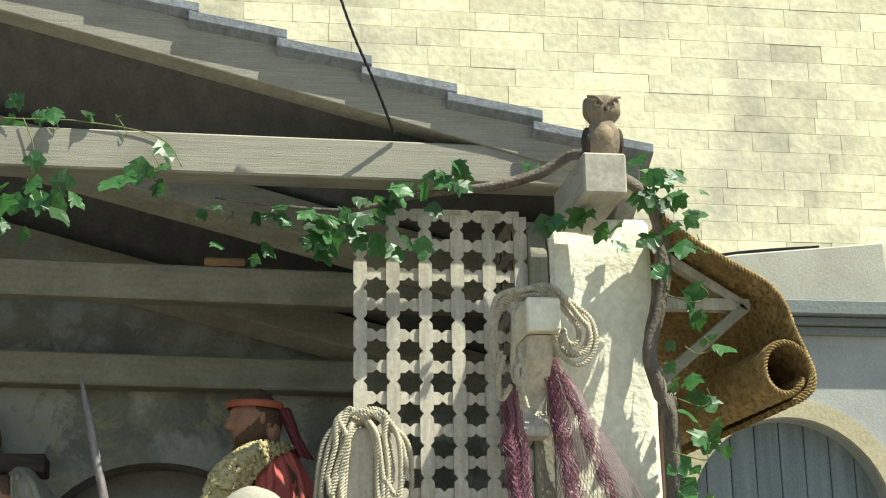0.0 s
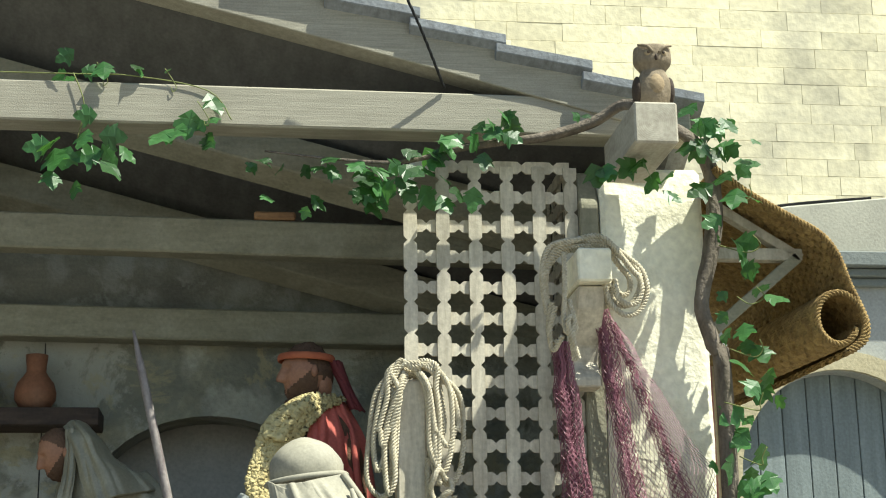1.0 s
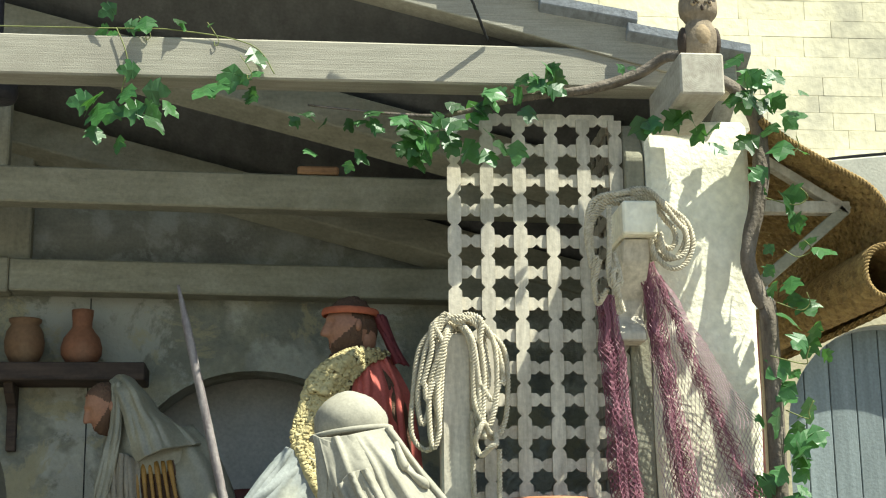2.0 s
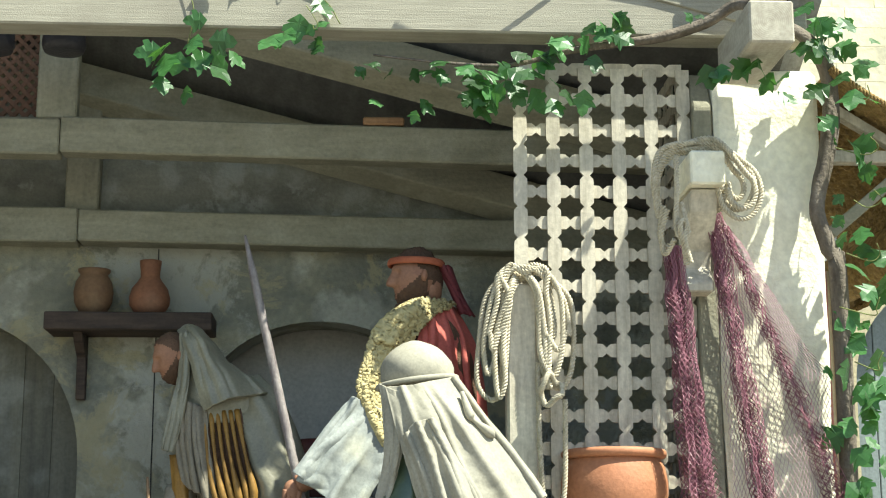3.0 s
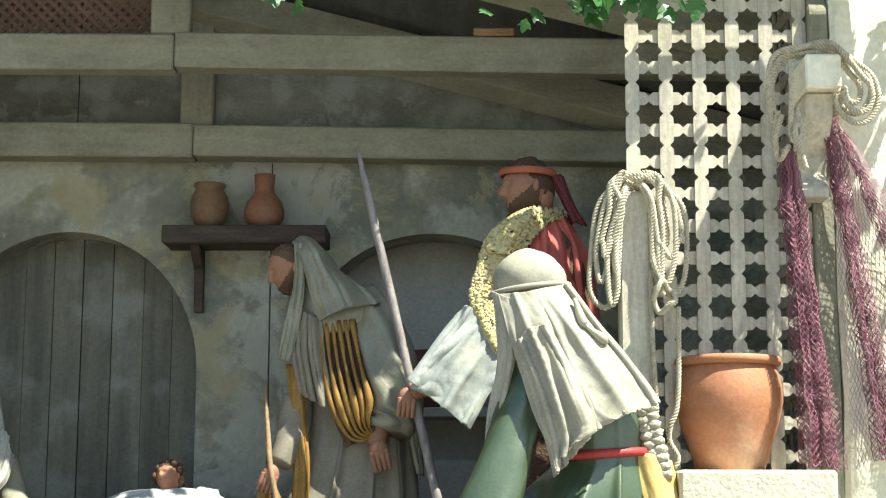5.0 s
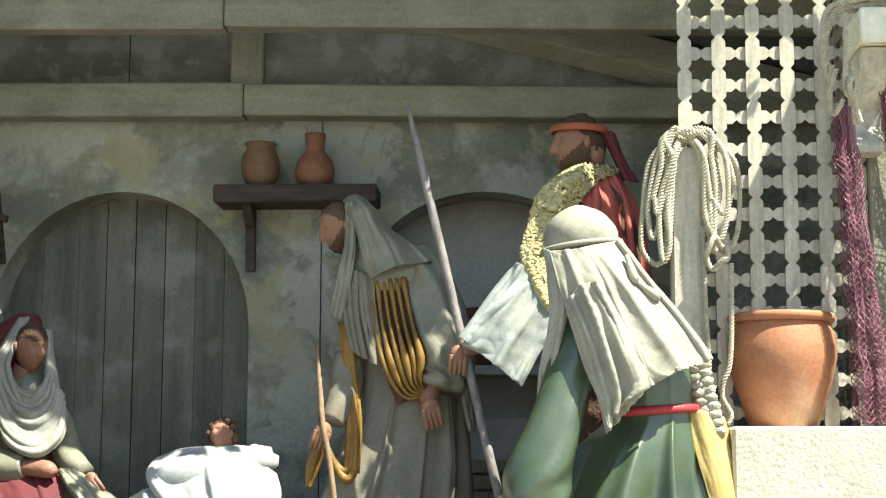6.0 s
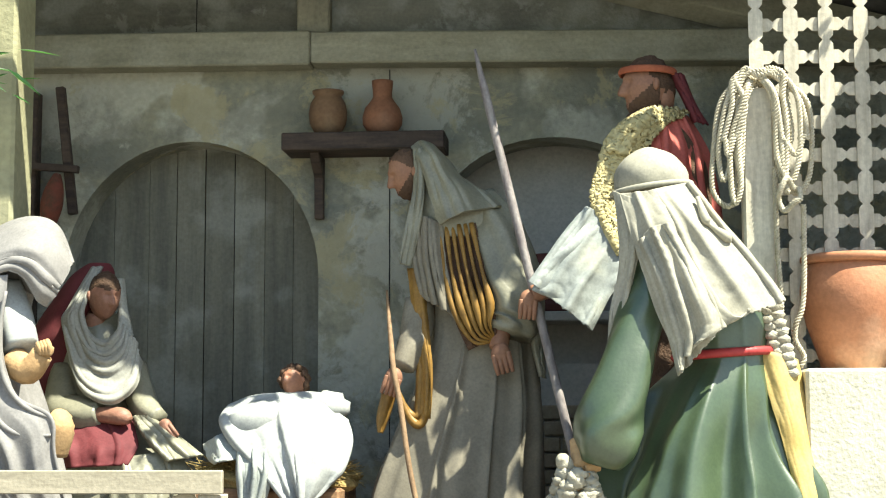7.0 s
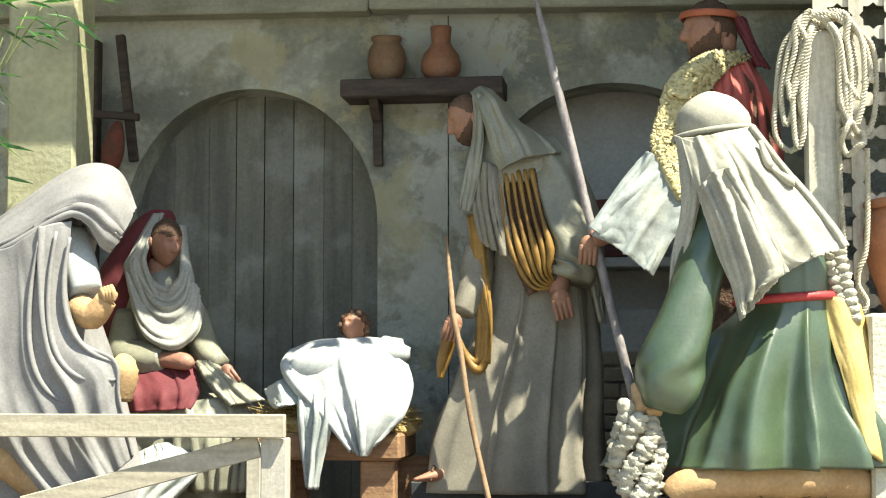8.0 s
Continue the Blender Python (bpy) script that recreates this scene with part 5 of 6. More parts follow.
# standing man with a red cloak and fleece collar
bm = bmesh.new()
loft(bm, [(0.290, 6.900, 0.735, 0.24, 0.15, 0.012), (0.292, 6.900, 0.875, 0.24, 0.15, 0.012), (0.301, 6.900, 1.535, 0.22, 0.15, 0.012), (0.297, 6.880, 2.130, 0.22, 0.15, 0.01), (0.289, 6.860, 2.440, 0.21, 0.14, 0.008), (0.267, 6.840, 2.606, 0.17, 0.12, 0.005), (0.219, 6.800, 2.708, 0.075, 0.08, 0)], n=80, folds=12, mi=4)
drape(bm, [(0.259, 6.760, 2.699), (0.242, 6.720, 2.585), (0.223, 6.700, 2.428), (0.220, 6.700, 2.229)], [(0.397, 6.840, 2.704), (0.482, 6.840, 2.553), (0.517, 6.850, 2.386), (0.538, 6.860, 2.196)], folds=9, depth=0.014, bulge=0.04, mi=0, seed=3)
head(bm, (0.232, 6.790, 2.821), 0.112, 197, -4, 0, 1, 4, True, 0.09, 8.0, 0.60)
limb(bm, [(0.271, 6.820, 2.748, 0.06), (0.295, 6.840, 2.653, 0.085)], n=14, mi=1)
ball(bm, (0.295, 6.800, 2.778), (0.05, 0.07, 0.08), 1, seg=12)

bandc = Vector((0.232, 6.790, 2.885))
limb(bm, [(bandc.x + 0.117 * math.cos(a), bandc.y + 0.102 * math.sin(a), bandc.z - 0.004 * math.cos(a), 0.007, 2.4) for a in [2 * math.pi * i / 14 for i in range(15)]], n=10, mi=5, steps=2)
drape(bm, [(0.319, 6.780, 2.881), (0.373, 6.800, 2.788), (0.426, 6.820, 2.671)], [(0.381, 6.800, 2.872), (0.432, 6.820, 2.743), (0.483, 6.840, 2.661)], folds=3, depth=0.012, mi=6, nu=18)
# fleece collar and strip
cloth_over(bm, [[(0.190, 6.720, 2.690), (0.265, 6.700, 2.710), (0.394, 6.800, 2.714)], [(0.112, 6.670, 2.628), (0.206, 6.645, 2.643), (0.303, 6.720, 2.656)], [(0.059, 6.650, 2.568), (0.148, 6.630, 2.569), (0.249, 6.680, 2.596)], [(0.045, 6.640, 2.528), (0.115, 6.620, 2.510), (0.191, 6.660, 2.521)]], folds=5, depth=0.008, mi=3, seed=2.5, nu=90, nv=60, thick=0.02, lump=0.007)
cloth_over(bm, [[(0.040, 6.630, 2.536), (0.096, 6.610, 2.513), (0.157, 6.630, 2.512)], [(0.007, 6.620, 2.421), (0.053, 6.600, 2.399), (0.105, 6.620, 2.392)], [(-0.012, 6.600, 2.317), (0.034, 6.585, 2.296), (0.085, 6.610, 2.287)], [(0.033, 6.590, 2.198), (0.070, 6.575, 2.178), (0.112, 6.590, 2.163)], [(0.092, 6.580, 2.097), (0.115, 6.570, 2.073), (0.138, 6.580, 2.055)]], folds=2, depth=0.005, mi=3, seed=4.5, nu=36, nv=110, thick=0.015, lump=0.006)
# wide pale sleeve and hand
limb(bm, [(0.106, 6.700, 2.301, 0.085, 0.6), (0.011, 6.660, 2.204, 0.10, 0.6), (-0.071, 6.640, 2.086, 0.125, 0.5), (-0.113, 6.630, 1.969, 0.15, 0.42), (-0.141, 6.630, 1.900, 0.155, 0.35)], n=34, mi=2, folds=5, amp=0.05)
cloth_over(bm, [[(-0.040, 6.600, 2.291), (0.047, 6.575, 2.255), (0.140, 6.600, 2.199)], [(-0.134, 6.585, 2.168), (-0.011, 6.555, 2.113), (0.129, 6.580, 2.041)], [(-0.217, 6.570, 2.050), (-0.092, 6.540, 1.974), (0.045, 6.560, 1.902)], [(-0.267, 6.560, 1.980), (-0.143, 6.535, 1.882), (-0.020, 6.550, 1.782)]], folds=7, depth=0.015, mi=2, seed=5, nu=70, nv=60, fray=0.006)
limb(bm, [(-0.198, 6.630, 1.959, 0.04), (-0.256, 6.630, 1.936, 0.038)], n=12, mi=1)
fist(bm, (-0.274, 6.620, 1.912), (-0.1, 0, -1), 0.045, 1)
statue("statue", bm, [c_coral, skin, c_pale_blue, c_yellow, hair, surface("orange_headband", (0.42, 0.13, 0.06), (0.3, 0.08, 0.04)), c_red], "painted statue of a bearded man in red cloak with fleece collar")

# kneeling man in green
bm = bmesh.new()
loft(bm, [(0.389, 6.180, 1.046, 0.38, 0.24, 0.095), (0.391, 6.180, 1.162, 0.37, 0.23, 0.090), (0.408, 6.180, 1.330, 0.31, 0.20, 0.062), (0.445, 6.190, 1.520, 0.235, 0.18, 0.022), (0.477, 6.200, 1.637, 0.175, 0.15, 0.004), (0.474, 6.200, 1.701, 0.18, 0.15, 0.003), (0.445, 6.200, 1.840, 0.22, 0.15, 0.003), (0.385, 6.200, 2.012, 0.20, 0.14, 0.003), (0.293, 6.200, 2.229, 0.14, 0.12, 0.0), (0.231, 6.190, 2.327, 0.09, 0.09, 0)], n=200, folds=15, mi=0, seed=1.4)
bc = Vector((0.478, 6.200, 1.669))
limb(bm, [(bc.x + 0.186 * math.cos(a), bc.y + 0.158 * math.sin(a), bc.z + 0.012 * math.cos(a), 0.017) for a in [2 * math.pi * i / 16 for i in range(17)]], n=10, mi=2, steps=2)
# headcloth: cap, cord, falling cloth
ball(bm, (0.212, 6.160, 2.329), (0.142, 0.13, 0.125), 1, seg=24, rough=0.06)
cc = Vector((0.214, 6.160, 2.294))
limb(bm, [(cc.x + 0.150 * math.cos(a), cc.y + 0.142 * math.sin(a), cc.z + 0.020 * math.cos(a), 0.012) for a in [2 * math.pi * i / 16 for i in range(17)]], n=8, mi=1, steps=2)
cloth_over(bm, [[(0.069, 6.070, 2.279), (0.122, 6.020, 2.250), (0.171, 6.000, 2.242)], [(0.084, 6.040, 2.148), (0.132, 6.000, 2.121), (0.180, 5.980, 2.097)], [(0.086, 6.030, 1.999), (0.118, 6.000, 1.974), (0.147, 6.000, 1.991)], [(0.055, 6.050, 1.833), (0.083, 6.030, 1.806), (0.108, 6.020, 1.819)], [(0.044, 6.080, 1.704), (0.056, 6.070, 1.691), (0.079, 6.060, 1.717)]], folds=3, depth=0.012, mi=1, seed=6.2, nu=30, nv=60)
cloth_over(bm, [[(0.089, 6.040, 2.262), (0.204, 6.000, 2.267), (0.357, 6.060, 2.306)], [(0.123, 5.985, 2.119), (0.277, 5.940, 2.148), (0.471, 6.030, 2.144)], [(0.173, 5.960, 1.949), (0.343, 5.915, 2.000), (0.566, 6.030, 2.030)], [(0.235, 5.940, 1.765), (0.414, 5.900, 1.855), (0.636, 6.050, 1.939)], [(0.313, 5.940, 1.605), (0.465, 5.910, 1.761), (0.695, 6.080, 1.858)]], folds=8, depth=0.014, mi=1, seed=1.6, nu=130, nv=80, fray=0.008)
cloth_over(bm, [[(0.146, 5.970, 2.058), (0.199, 5.930, 2.119), (0.268, 5.930, 2.135)], [(0.188, 5.930, 1.958), (0.252, 5.895, 1.999), (0.341, 5.910, 2.012)], [(0.230, 5.915, 1.821), (0.305, 5.880, 1.862), (0.414, 5.895, 1.879)], [(0.268, 5.910, 1.677), (0.351, 5.885, 1.740), (0.488, 5.895, 1.793)], [(0.291, 5.915, 1.580), (0.342, 5.890, 1.676), (0.549, 5.905, 1.817)]], folds=5, depth=0.015, mi=1, seed=2.7, nu=70, nv=70, fray=0.008)
limb(bm, [(0.373, 5.990, 2.241, 0.008), (0.400, 5.960, 2.153, 0.018), (0.416, 5.960, 2.132, 0.008), (0.470, 5.970, 2.091, 0.02), (0.491, 5.980, 2.071, 0.006)], n=8, mi=1)
# sleeve and arm
limb(bm, [(0.216, 6.080, 1.981, 0.085), (0.153, 6.020, 1.788, 0.085), (0.098, 5.980, 1.599, 0.105), (0.044, 5.950, 1.434, 0.12), (0.022, 5.940, 1.332, 0.115), (0.006, 5.950, 1.271, 0.08)], n=36, mi=0, folds=4, amp=0.07)
limb(bm, [(-0.009, 5.950, 1.271, 0.035), (-0.060, 5.930, 1.255, 0.03)], n=12, mi=3)
limb(bm, [(-0.079, 5.980, 1.352, 0.03), (-0.060, 5.940, 1.251, 0.045), (-0.097, 5.920, 1.174, 0.03)], n=12, mi=3)
# braided fleece and ochre cloth at the back
for k in range(20):
    ball(bm, Vector((0.631, 6.120, 1.874)).lerp(Vector((0.703, 6.140, 1.581)), k / 19) + Vector((0.017 * (-1) ** k, 0, 0)), (0.034, 0.028, 0.022), 4, seg=12, rough=0.3, seed=k)
drape(bm, [(0.591, 6.130, 1.686), (0.627, 6.110, 1.518), (0.682, 6.100, 1.310), (0.736, 6.080, 1.105)], [(0.743, 6.200, 1.646), (0.791, 6.200, 1.456), (0.827, 6.200, 1.246), (0.837, 6.200, 1.037)], folds=3, depth=0.010, bulge=0.05, mi=5, seed=3)
# legs
limb(bm, [(0.826, 6.300, 0.947, 0.075), (0.642, 6.150, 0.998, 0.075), (0.347, 6.050, 1.003, 0.07), (0.101, 6.000, 0.988, 0.06), (0.039, 6.000, 0.943, 0.05)], n=16, mi=3)
statue("statue", bm, [c_green, c_cream, surface("red_belt", (0.42, 0.05, 0.05), (0.32, 0.035, 0.035), rough=0.5), surface("sunlit_flesh", (0.50, 0.33, 0.17), (0.40, 0.25, 0.12)), wool, c_ochre_pale, hair], "painted statue of a kneeling man in green tunic")

bm = bmesh.new()
ball(bm, (0.36, 6.22, FLOOR - 0.02), (0.52, 0.36, 0.25), 0, rough=0.12, seg=28)
sr = random.Random(8)
for k in range(260):
    a, b = sr.uniform(0, 6.28), math.sqrt(sr.uniform(0.05, 0.95))
    q = Vector((0.36 + 0.5 * b * math.cos(a), 6.22 + 0.34 * b * math.sin(a), FLOOR - 0.01 + 0.25 * math.sqrt(1 - b * b)))
    d = Vector((sr.uniform(-1, 1), sr.uniform(-0.6, 0.6), sr.uniform(-0.3, 0.3))).normalized() * sr.uniform(0.03, 0.08)
    limb(bm, [(*(q - d), 0.003), (*(q + d), 0.002)], n=3, steps=1, mi=0)
solid("hay_mound", bm, surface("dark_hay", (0.20, 0.15, 0.07), (0.09, 0.065, 0.03), scale=(30, 30, 30), rough=0.95, bump=0.6), "low mound of dark hay under the kneeling statue", "hay", "stuff")

# lamb held by the kneeling man
bm = bmesh.new()
for k in range(110):
    a, b = k * 2.4, (k % 23) / 22
    ball(bm, Vector((-0.086, 5.950, 1.108)) + Vector(((0.045 + 0.035 * math.sin(math.pi * b)) * math.cos(a), 0.06 * math.sin(a), 0.12 - 0.27 * b)), (0.031, 0.029, 0.028), 0, seg=8, rough=0.7, seed=k)
limb(bm, [(-0.105, 5.940, 1.240, 0.03), (-0.131, 5.920, 1.276, 0.03), (-0.144, 5.900, 1.288, 0.012)], n=10, mi=0)
limb(bm, [(-0.083, 5.950, 1.006, 0.045), (-0.073, 5.950, 0.925, 0.04), (-0.069, 5.950, 0.723, 0.04)], n=10, mi=0)
statue("lamb_statue", bm, [wool], "painted statue of a curly cream lamb")

# kneeling figure in grey cloth
bm = bmesh.new()
loft(bm, [(-2.570, 6.720, 0.686, 0.37, 0.25, 0.02), (-2.579, 6.720, 0.885, 0.36, 0.24, 0.02), (-2.608, 6.720, 1.106, 0.34, 0.23, 0.02), (-2.639, 6.720, 1.420, 0.31, 0.21, 0.02), (-2.670, 6.720, 1.688, 0.27, 0.2, 0.015), (-2.661, 6.720, 1.909, 0.25, 0.18, 0.01), (-2.549, 6.720, 2.030, 0.18, 0.15, 0.005), (-2.430, 6.700, 2.125, 0.1, 0.1, 0)], n=100, folds=11, mi=1, seed=4)
ball(bm, (-2.347, 6.680, 2.102), (0.12, 0.11, 0.15), 1, seg=24, rough=0.05)
cloth_over(bm, [[(-2.881, 6.660, 1.999), (-2.660, 6.640, 2.146), (-2.493, 6.640, 2.253), (-2.363, 6.640, 2.280), (-2.263, 6.640, 2.233), (-2.190, 6.620, 2.084)], [(-2.837, 6.560, 1.947), (-2.628, 6.530, 2.043), (-2.445, 6.500, 2.140), (-2.311, 6.480, 2.159), (-2.238, 6.510, 2.114), (-2.201, 6.550, 2.022)], [(-2.799, 6.530, 1.901), (-2.635, 6.490, 1.968), (-2.434, 6.460, 2.062), (-2.328, 6.450, 2.055), (-2.265, 6.480, 1.986), (-2.227, 6.530, 1.952)], [(-2.769, 6.520, 1.866), (-2.645, 6.480, 1.912), (-2.432, 6.455, 2.033), (-2.355, 6.460, 2.014), (-2.300, 6.500, 1.927), (-2.274, 6.540, 1.901)]], folds=7, depth=0.008, mi=1, seed=1.7, nu=110, nv=60, along=True, thick=0.012)
cloth_over(bm, [[(-2.919, 6.520, 1.921), (-2.696, 6.460, 1.914), (-2.530, 6.440, 2.000), (-2.409, 6.460, 2.024)], [(-2.905, 6.500, 1.681), (-2.658, 6.440, 1.677), (-2.510, 6.420, 1.721), (-2.412, 6.430, 1.721)], [(-2.866, 6.480, 1.443), (-2.633, 6.420, 1.419), (-2.457, 6.400, 1.488), (-2.339, 6.410, 1.525)], [(-2.804, 6.460, 1.256), (-2.561, 6.400, 1.223), (-2.339, 6.380, 1.327), (-2.191, 6.400, 1.442)], [(-2.703, 6.460, 1.093), (-2.486, 6.400, 1.074), (-2.293, 6.390, 1.167), (-2.172, 6.420, 1.294)], [(-2.554, 6.460, 0.904), (-2.367, 6.410, 0.923), (-2.202, 6.410, 0.984), (-2.118, 6.440, 1.060)]], folds=11, depth=0.013, mi=1, seed=2.9, nu=120, nv=90)
swags(bm, [((-2.403, 6.420, 1.954), (-2.391, 6.390, 1.603), (-2.202, 6.390, 1.441)), ((-2.462, 6.420, 1.978), (-2.443, 6.380, 1.488), (-2.188, 6.380, 1.368)), ((-2.534, 6.420, 1.956), (-2.526, 6.390, 1.396), (-2.220, 6.380, 1.281))], mi=1, r=0.011)
limb(bm, [(-2.484, 6.600, 1.970, 0.085), (-2.405, 6.540, 1.822, 0.085), (-2.360, 6.500, 1.724, 0.07)], n=20, mi=0, folds=5, amp=0.05)
limb(bm, [(-2.388, 6.500, 1.666, 0.065), (-2.309, 6.450, 1.628, 0.055), (-2.251, 6.440, 1.697, 0.045)], n=14, mi=2)
ball(bm, (-2.243, 6.430, 1.711), (0.042, 0.035, 0.036), 2, rough=0.15)
for k in range(4):
    limb(bm, [(*(Vector((-2.263, 6.415, 1.738)) + Vector((0.013 * k, 0, 0.004 * k))), 0.011), (*(Vector((-2.246, 6.395, 1.718)) + Vector((0.013 * k, 0, 0.002 * k))), 0.012), (*(Vector((-2.243, 6.400, 1.691)) + Vector((0.012 * k, 0, 0))), 0.010)], n=8, mi=2)
limb(bm, [(-2.231, 6.520, 1.302, 0.07), (-2.195, 6.500, 1.407, 0.065), (-2.227, 6.500, 1.442, 0.04)], n=14, mi=2)
limb(bm, [(-2.776, 6.520, 1.067, 0.06), (-2.599, 6.480, 0.988, 0.085), (-2.447, 6.500, 0.872, 0.08)], n=14, mi=2)
statue("statue", bm, [c_white, c_lilac, surface("sunlit_flesh_ochre", (0.50, 0.33, 0.17), (0.40, 0.25, 0.12))], "painted statue of a kneeling figure in pale grey cloth")

# seated woman
bm = bmesh.new()
loft(bm, [(-2.133, 7.250, 0.688, 0.36, 0.3, 0.02), (-2.134, 7.250, 0.828, 0.36, 0.3, 0.02), (-2.150, 7.250, 1.034, 0.36, 0.3, 0.02), (-2.179, 7.250, 1.240, 0.34, 0.28, 0.015), (-2.284, 7.280, 1.395, 0.24, 0.2, 0.012), (-2.307, 7.300, 1.657, 0.18, 0.16, 0.008), (-2.282, 7.300, 1.815, 0.14, 0.13, 0.004), (-2.266, 7.290, 1.920, 0.07, 0.07, 0)], n=90, folds=12, mi=0, seed=2)
head(bm, (-2.226, 7.190, 1.991), 0.092, -48, -14, 0, 1, 4, False, 0.07, 3.0, 0.40)
limb(bm, [(-2.264, 7.220, 1.915, 0.045), (-2.294, 7.260, 1.813, 0.07)], n=14, mi=1)
loft(bm, [(-2.478, 7.340, 1.316, 0.20, 0.15, 0.015), (-2.508, 7.340, 1.554, 0.19, 0.15, 0.015), (-2.466, 7.340, 1.819, 0.15, 0.14, 0.01), (-2.375, 7.330, 2.004, 0.12, 0.13, 0.006), (-2.319, 7.320, 2.103, 0.095, 0.105, 0.003), (-2.289, 7.310, 2.152, 0.05, 0.06, 0)], n=60, folds=8, mi=2, seed=3)
drape(bm, [(-2.296, 7.220, 2.125), (-2.382, 7.160, 1.938), (-2.401, 7.140, 1.859), (-2.311, 7.100, 1.651)], [(-2.245, 7.210, 2.129), (-2.299, 7.150, 1.962), (-2.288, 7.120, 1.857), (-2.167, 7.060, 1.648)], folds=4, depth=0.008, bulge=0.015, mi=3, nu=24)
drape(bm, [(-2.172, 7.220, 2.071), (-2.154, 7.200, 1.939), (-2.148, 7.150, 1.806)], [(-2.148, 7.230, 2.072), (-2.125, 7.210, 1.939), (-2.080, 7.160, 1.806)], folds=2, depth=0.006, mi=3, nu=10)
cloth_over(bm, [[(-2.292, 7.130, 1.863), (-2.247, 7.110, 1.804), (-2.186, 7.100, 1.788), (-2.142, 7.110, 1.824), (-2.133, 7.130, 1.871)], [(-2.341, 7.120, 1.842), (-2.264, 7.080, 1.726), (-2.168, 7.060, 1.684), (-2.096, 7.080, 1.740), (-2.087, 7.120, 1.829)], [(-2.378, 7.120, 1.842), (-2.279, 7.050, 1.649), (-2.149, 7.020, 1.584), (-2.060, 7.050, 1.647), (-2.047, 7.110, 1.777)], [(-2.394, 7.120, 1.858), (-2.288, 7.030, 1.585), (-2.129, 6.990, 1.495), (-2.033, 7.030, 1.566), (-2.022, 7.100, 1.687)]], folds=11, depth=0.013, mi=3, seed=4.2, nu=70, nv=90, along=True)
# sleeves, hands, lap
limb(bm, [(-2.404, 7.240, 1.656, 0.08), (-2.387, 7.140, 1.472, 0.095), (-2.269, 7.060, 1.446, 0.085), (-2.179, 7.020, 1.458, 0.05)], n=18, mi=0, folds=5, amp=0.06)
limb(bm, [(-2.192, 7.020, 1.453, 0.035), (-2.080, 6.990, 1.445, 0.04), (-2.038, 6.980, 1.425, 0.02)], n=12, mi=1)
limb(bm, [(-2.101, 7.240, 1.654, 0.07), (-2.013, 7.120, 1.497, 0.065), (-1.928, 7.050, 1.433, 0.045)], n=16, mi=0, folds=5, amp=0.06)
fist(bm, (-1.889, 7.020, 1.395), (0.6, -0.2, -0.7), 0.04, 1)
drape(bm, [(-2.466, 7.100, 1.421), (-2.366, 7.000, 1.320), (-2.319, 6.980, 1.220)], [(-2.048, 7.060, 1.420), (-1.998, 6.980, 1.320), (-2.027, 6.950, 1.234)], folds=5, depth=0.016, bulge=0.05, mi=2, seed=2)
drape(bm, [(-2.136, 6.970, 1.258), (-2.093, 6.920, 1.099), (-2.071, 6.940, 0.877)], [(-1.824, 7.050, 1.295), (-1.759, 7.000, 1.122), (-1.783, 7.000, 0.875)], folds=7, depth=0.022, bulge=0.06, mi=0, seed=3)
drape(bm, [(-2.045, 7.050, 1.445), (-1.966, 7.000, 1.345), (-1.883, 6.980, 1.246)], [(-1.970, 7.060, 1.445), (-1.820, 7.030, 1.345), (-1.714, 7.020, 1.270)], folds=5, depth=0.016, bulge=0.03, mi=0, seed=6)
statue("statue", bm, [c_sage, surface("rosy_flesh", (0.34, 0.175, 0.12), (0.27, 0.135, 0.09), rough=0.5), c_red, c_white_warm, hair], "painted statue of a seated woman in red mantle, pale shawl")

# child wrapped in white cloth on the manger
bm = bmesh.new()
head(bm, (-1.327, 7.060, 1.594), 0.062, 242, 12, 12, 1, 2, False, 0.10, 6.0, 0.55)
for k in range(22):
    a = -0.7 + 0.2 * k
    ball(bm, Vector((-1.327, 7.100, 1.600)) + Vector((0.056 * math.cos(a), 0.03 * math.sin(k * 1.9) - 0.022, 0.062 * math.sin(a))), (0.016, 0.02, 0.016), 2, seg=8, rough=0.3, seed=k)
limb(bm, [(-1.171, 7.100, 1.444, 0.10, 0.9), (-1.288, 7.040, 1.444, 0.115, 0.9), (-1.478, 6.980, 1.394, 0.13, 0.9), (-1.590, 6.970, 1.395, 0.07, 0.9)], n=30, mi=0, folds=4, amp=0.05)
ball(bm, (-1.165, 7.060, 1.481), (0.09, 0.08, 0.07), 0, rough=0.25)
limb(bm, [(-1.424, 6.900, 1.297, 0.02), (-1.443, 6.880, 1.254, 0.024)], n=10, mi=1)
cloth_over(bm, [[(-1.609, 7.020, 1.489), (-1.472, 7.020, 1.534), (-1.260, 7.020, 1.528), (-1.079, 7.020, 1.424)], [(-1.621, 6.940, 1.419), (-1.442, 6.900, 1.443), (-1.239, 6.900, 1.423), (-1.049, 6.950, 1.333)], [(-1.552, 6.880, 1.322), (-1.399, 6.830, 1.327), (-1.227, 6.830, 1.284), (-1.069, 6.880, 1.220)], [(-1.422, 6.850, 1.206), (-1.326, 6.810, 1.183), (-1.223, 6.810, 1.136), (-1.118, 6.850, 1.164)], [(-1.295, 6.830, 1.063), (-1.263, 6.815, 1.050), (-1.233, 6.815, 1.043), (-1.212, 6.830, 1.059)]], folds=6, depth=0.022, mi=0, seed=0.7, nu=80, nv=60, fray=0.006)
statue("statue", bm, [c_white, c_child, hair], "painted statue of a small child under a white cloth")

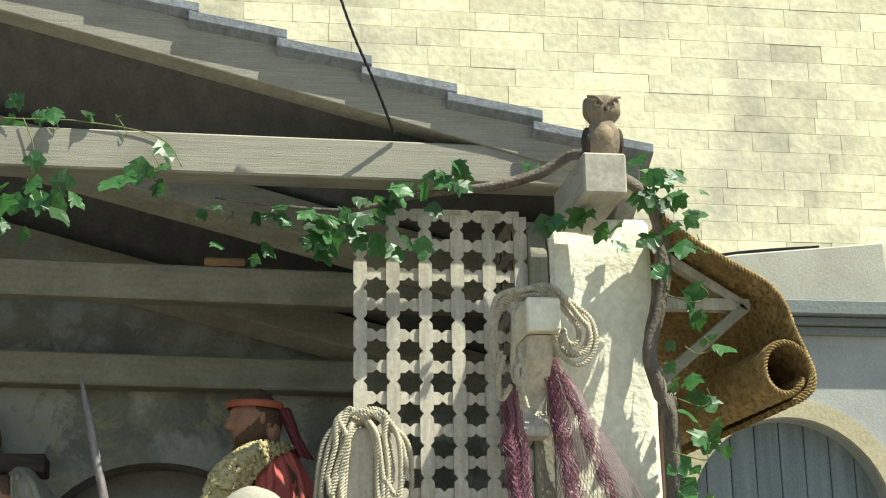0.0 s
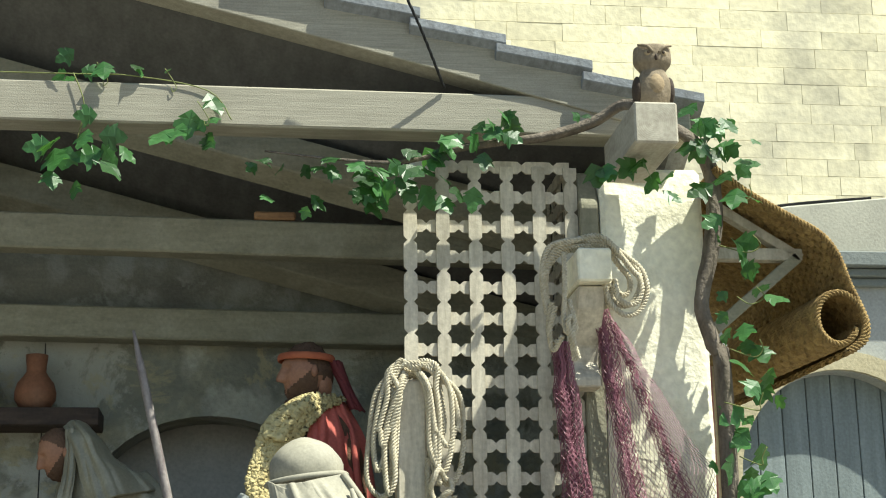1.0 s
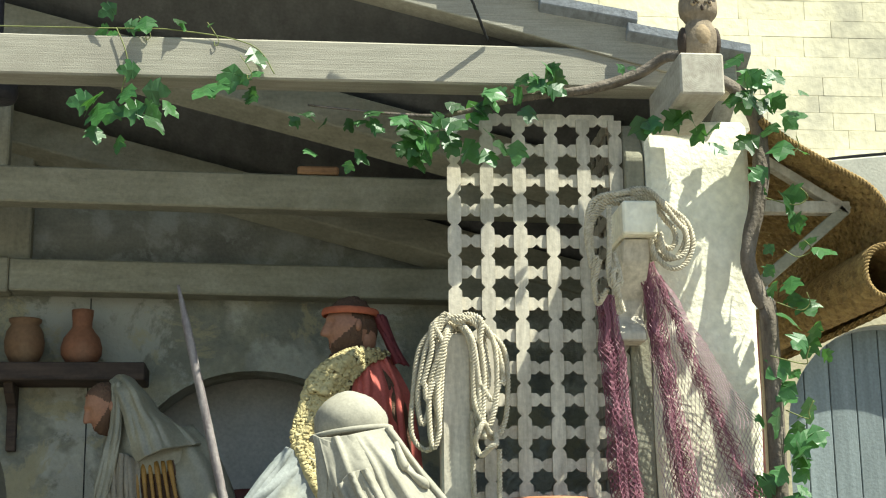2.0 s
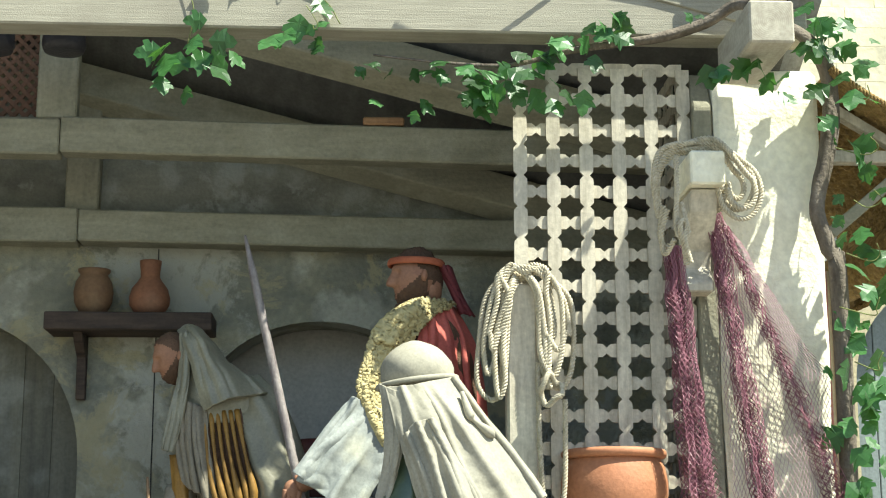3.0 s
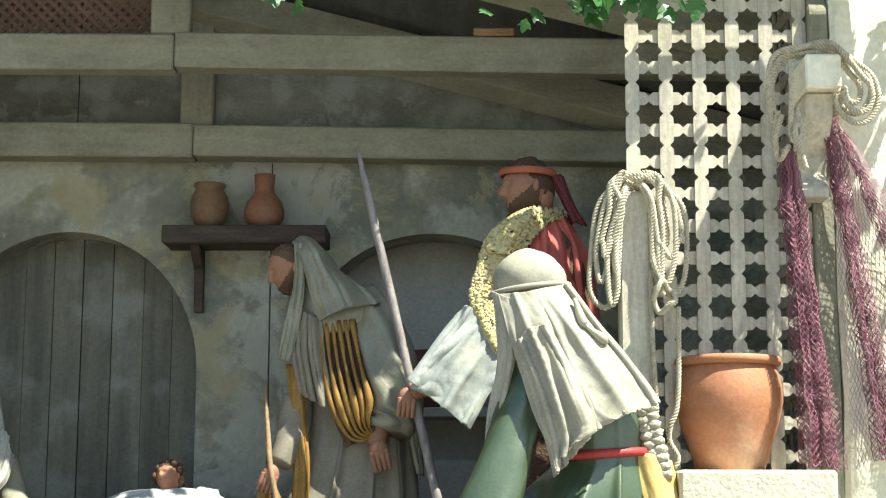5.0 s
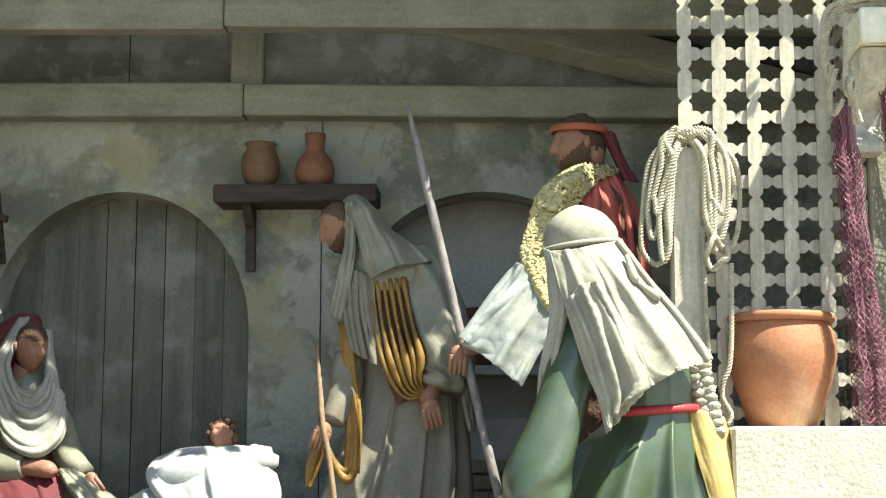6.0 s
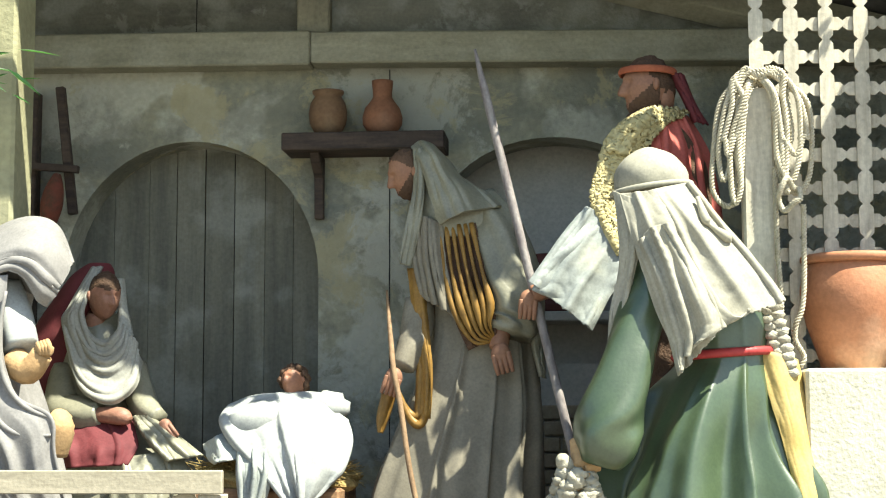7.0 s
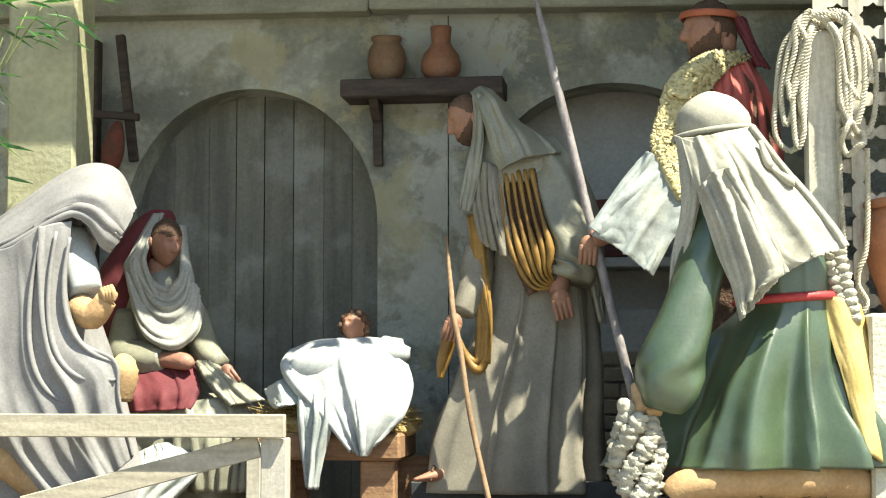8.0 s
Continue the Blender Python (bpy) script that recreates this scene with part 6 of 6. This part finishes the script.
# cloths and straw on the manger
bm = bmesh.new()
drape(bm, [(-1.525, 6.870, 1.322), (-1.519, 6.820, 1.202), (-1.503, 6.820, 1.058), (-1.480, 6.820, 0.910)], [(-1.384, 6.860, 1.298), (-1.370, 6.810, 1.203), (-1.406, 6.810, 1.059), (-1.437, 6.810, 0.901)], folds=5, depth=0.016, bulge=0.02, mi=0, seed=1)
drape(bm, [(-1.708, 6.990, 1.320), (-1.673, 6.930, 1.267), (-1.636, 6.900, 1.243)], [(-1.554, 6.980, 1.395), (-1.512, 6.900, 1.321), (-1.503, 6.860, 1.261)], folds=4, depth=0.02, bulge=0.04, mi=0, seed=3)
solid("swaddling_cloth", bm, c_pale_blue, "pale grey cloth hanging over the manger edge", "cloth", smooth=True)
bm = bmesh.new()
sr = random.Random(3)
ball(bm, (-1.42, 7.1, 1.16), (0.36, 0.23, 0.10), 0, rough=0.25, seg=24)
for k in range(420):
    a, b = sr.uniform(0, 6.28), sr.uniform(0.5, 1.0)
    p = Vector((-1.42 + 0.36 * b * math.cos(a), 7.1 + 0.23 * b * math.sin(a), 1.15 + 0.09 * math.sqrt(max(0, 1 - b * b)) + sr.uniform(0, 0.03)))
    d = Vector((sr.uniform(-1, 1), sr.uniform(-0.6, 0.6), sr.uniform(-0.5, 0.4))).normalized() * sr.uniform(0.04, 0.1)
    limb(bm, [(*(p - d), 0.0025), (*(p + d), 0.002)], n=3, steps=1, mi=0)
solid("straw", bm, straw_mat, "heap of yellow straw on the manger table", "straw", "stuff", origin=(-1.42, 7.1, 1.13))

# crumpled cloth on the floor behind the fence
bm = bmesh.new()
cloth_over(bm, [[(-2.276, 6.920, 1.034), (-2.144, 6.920, 1.084), (-2.007, 6.920, 1.051)], [(-2.268, 6.820, 0.967), (-2.096, 6.780, 1.019), (-1.948, 6.820, 0.979)], [(-2.42, 6.76, 0.84), (-2.25, 6.72, 0.86), (-2.06, 6.76, 0.84)], [(-2.44, 6.70, 0.724), (-2.25, 6.66, 0.724), (-2.04, 6.70, 0.724)]], folds=9, depth=0.018, seed=7.7, nu=70, nv=50)
solid("crumpled_cloth", bm, c_pale_blue, "crumpled pale grey cloth lying behind the fence", "cloth", smooth=True, origin=(-2.25, 6.75, 0.72))
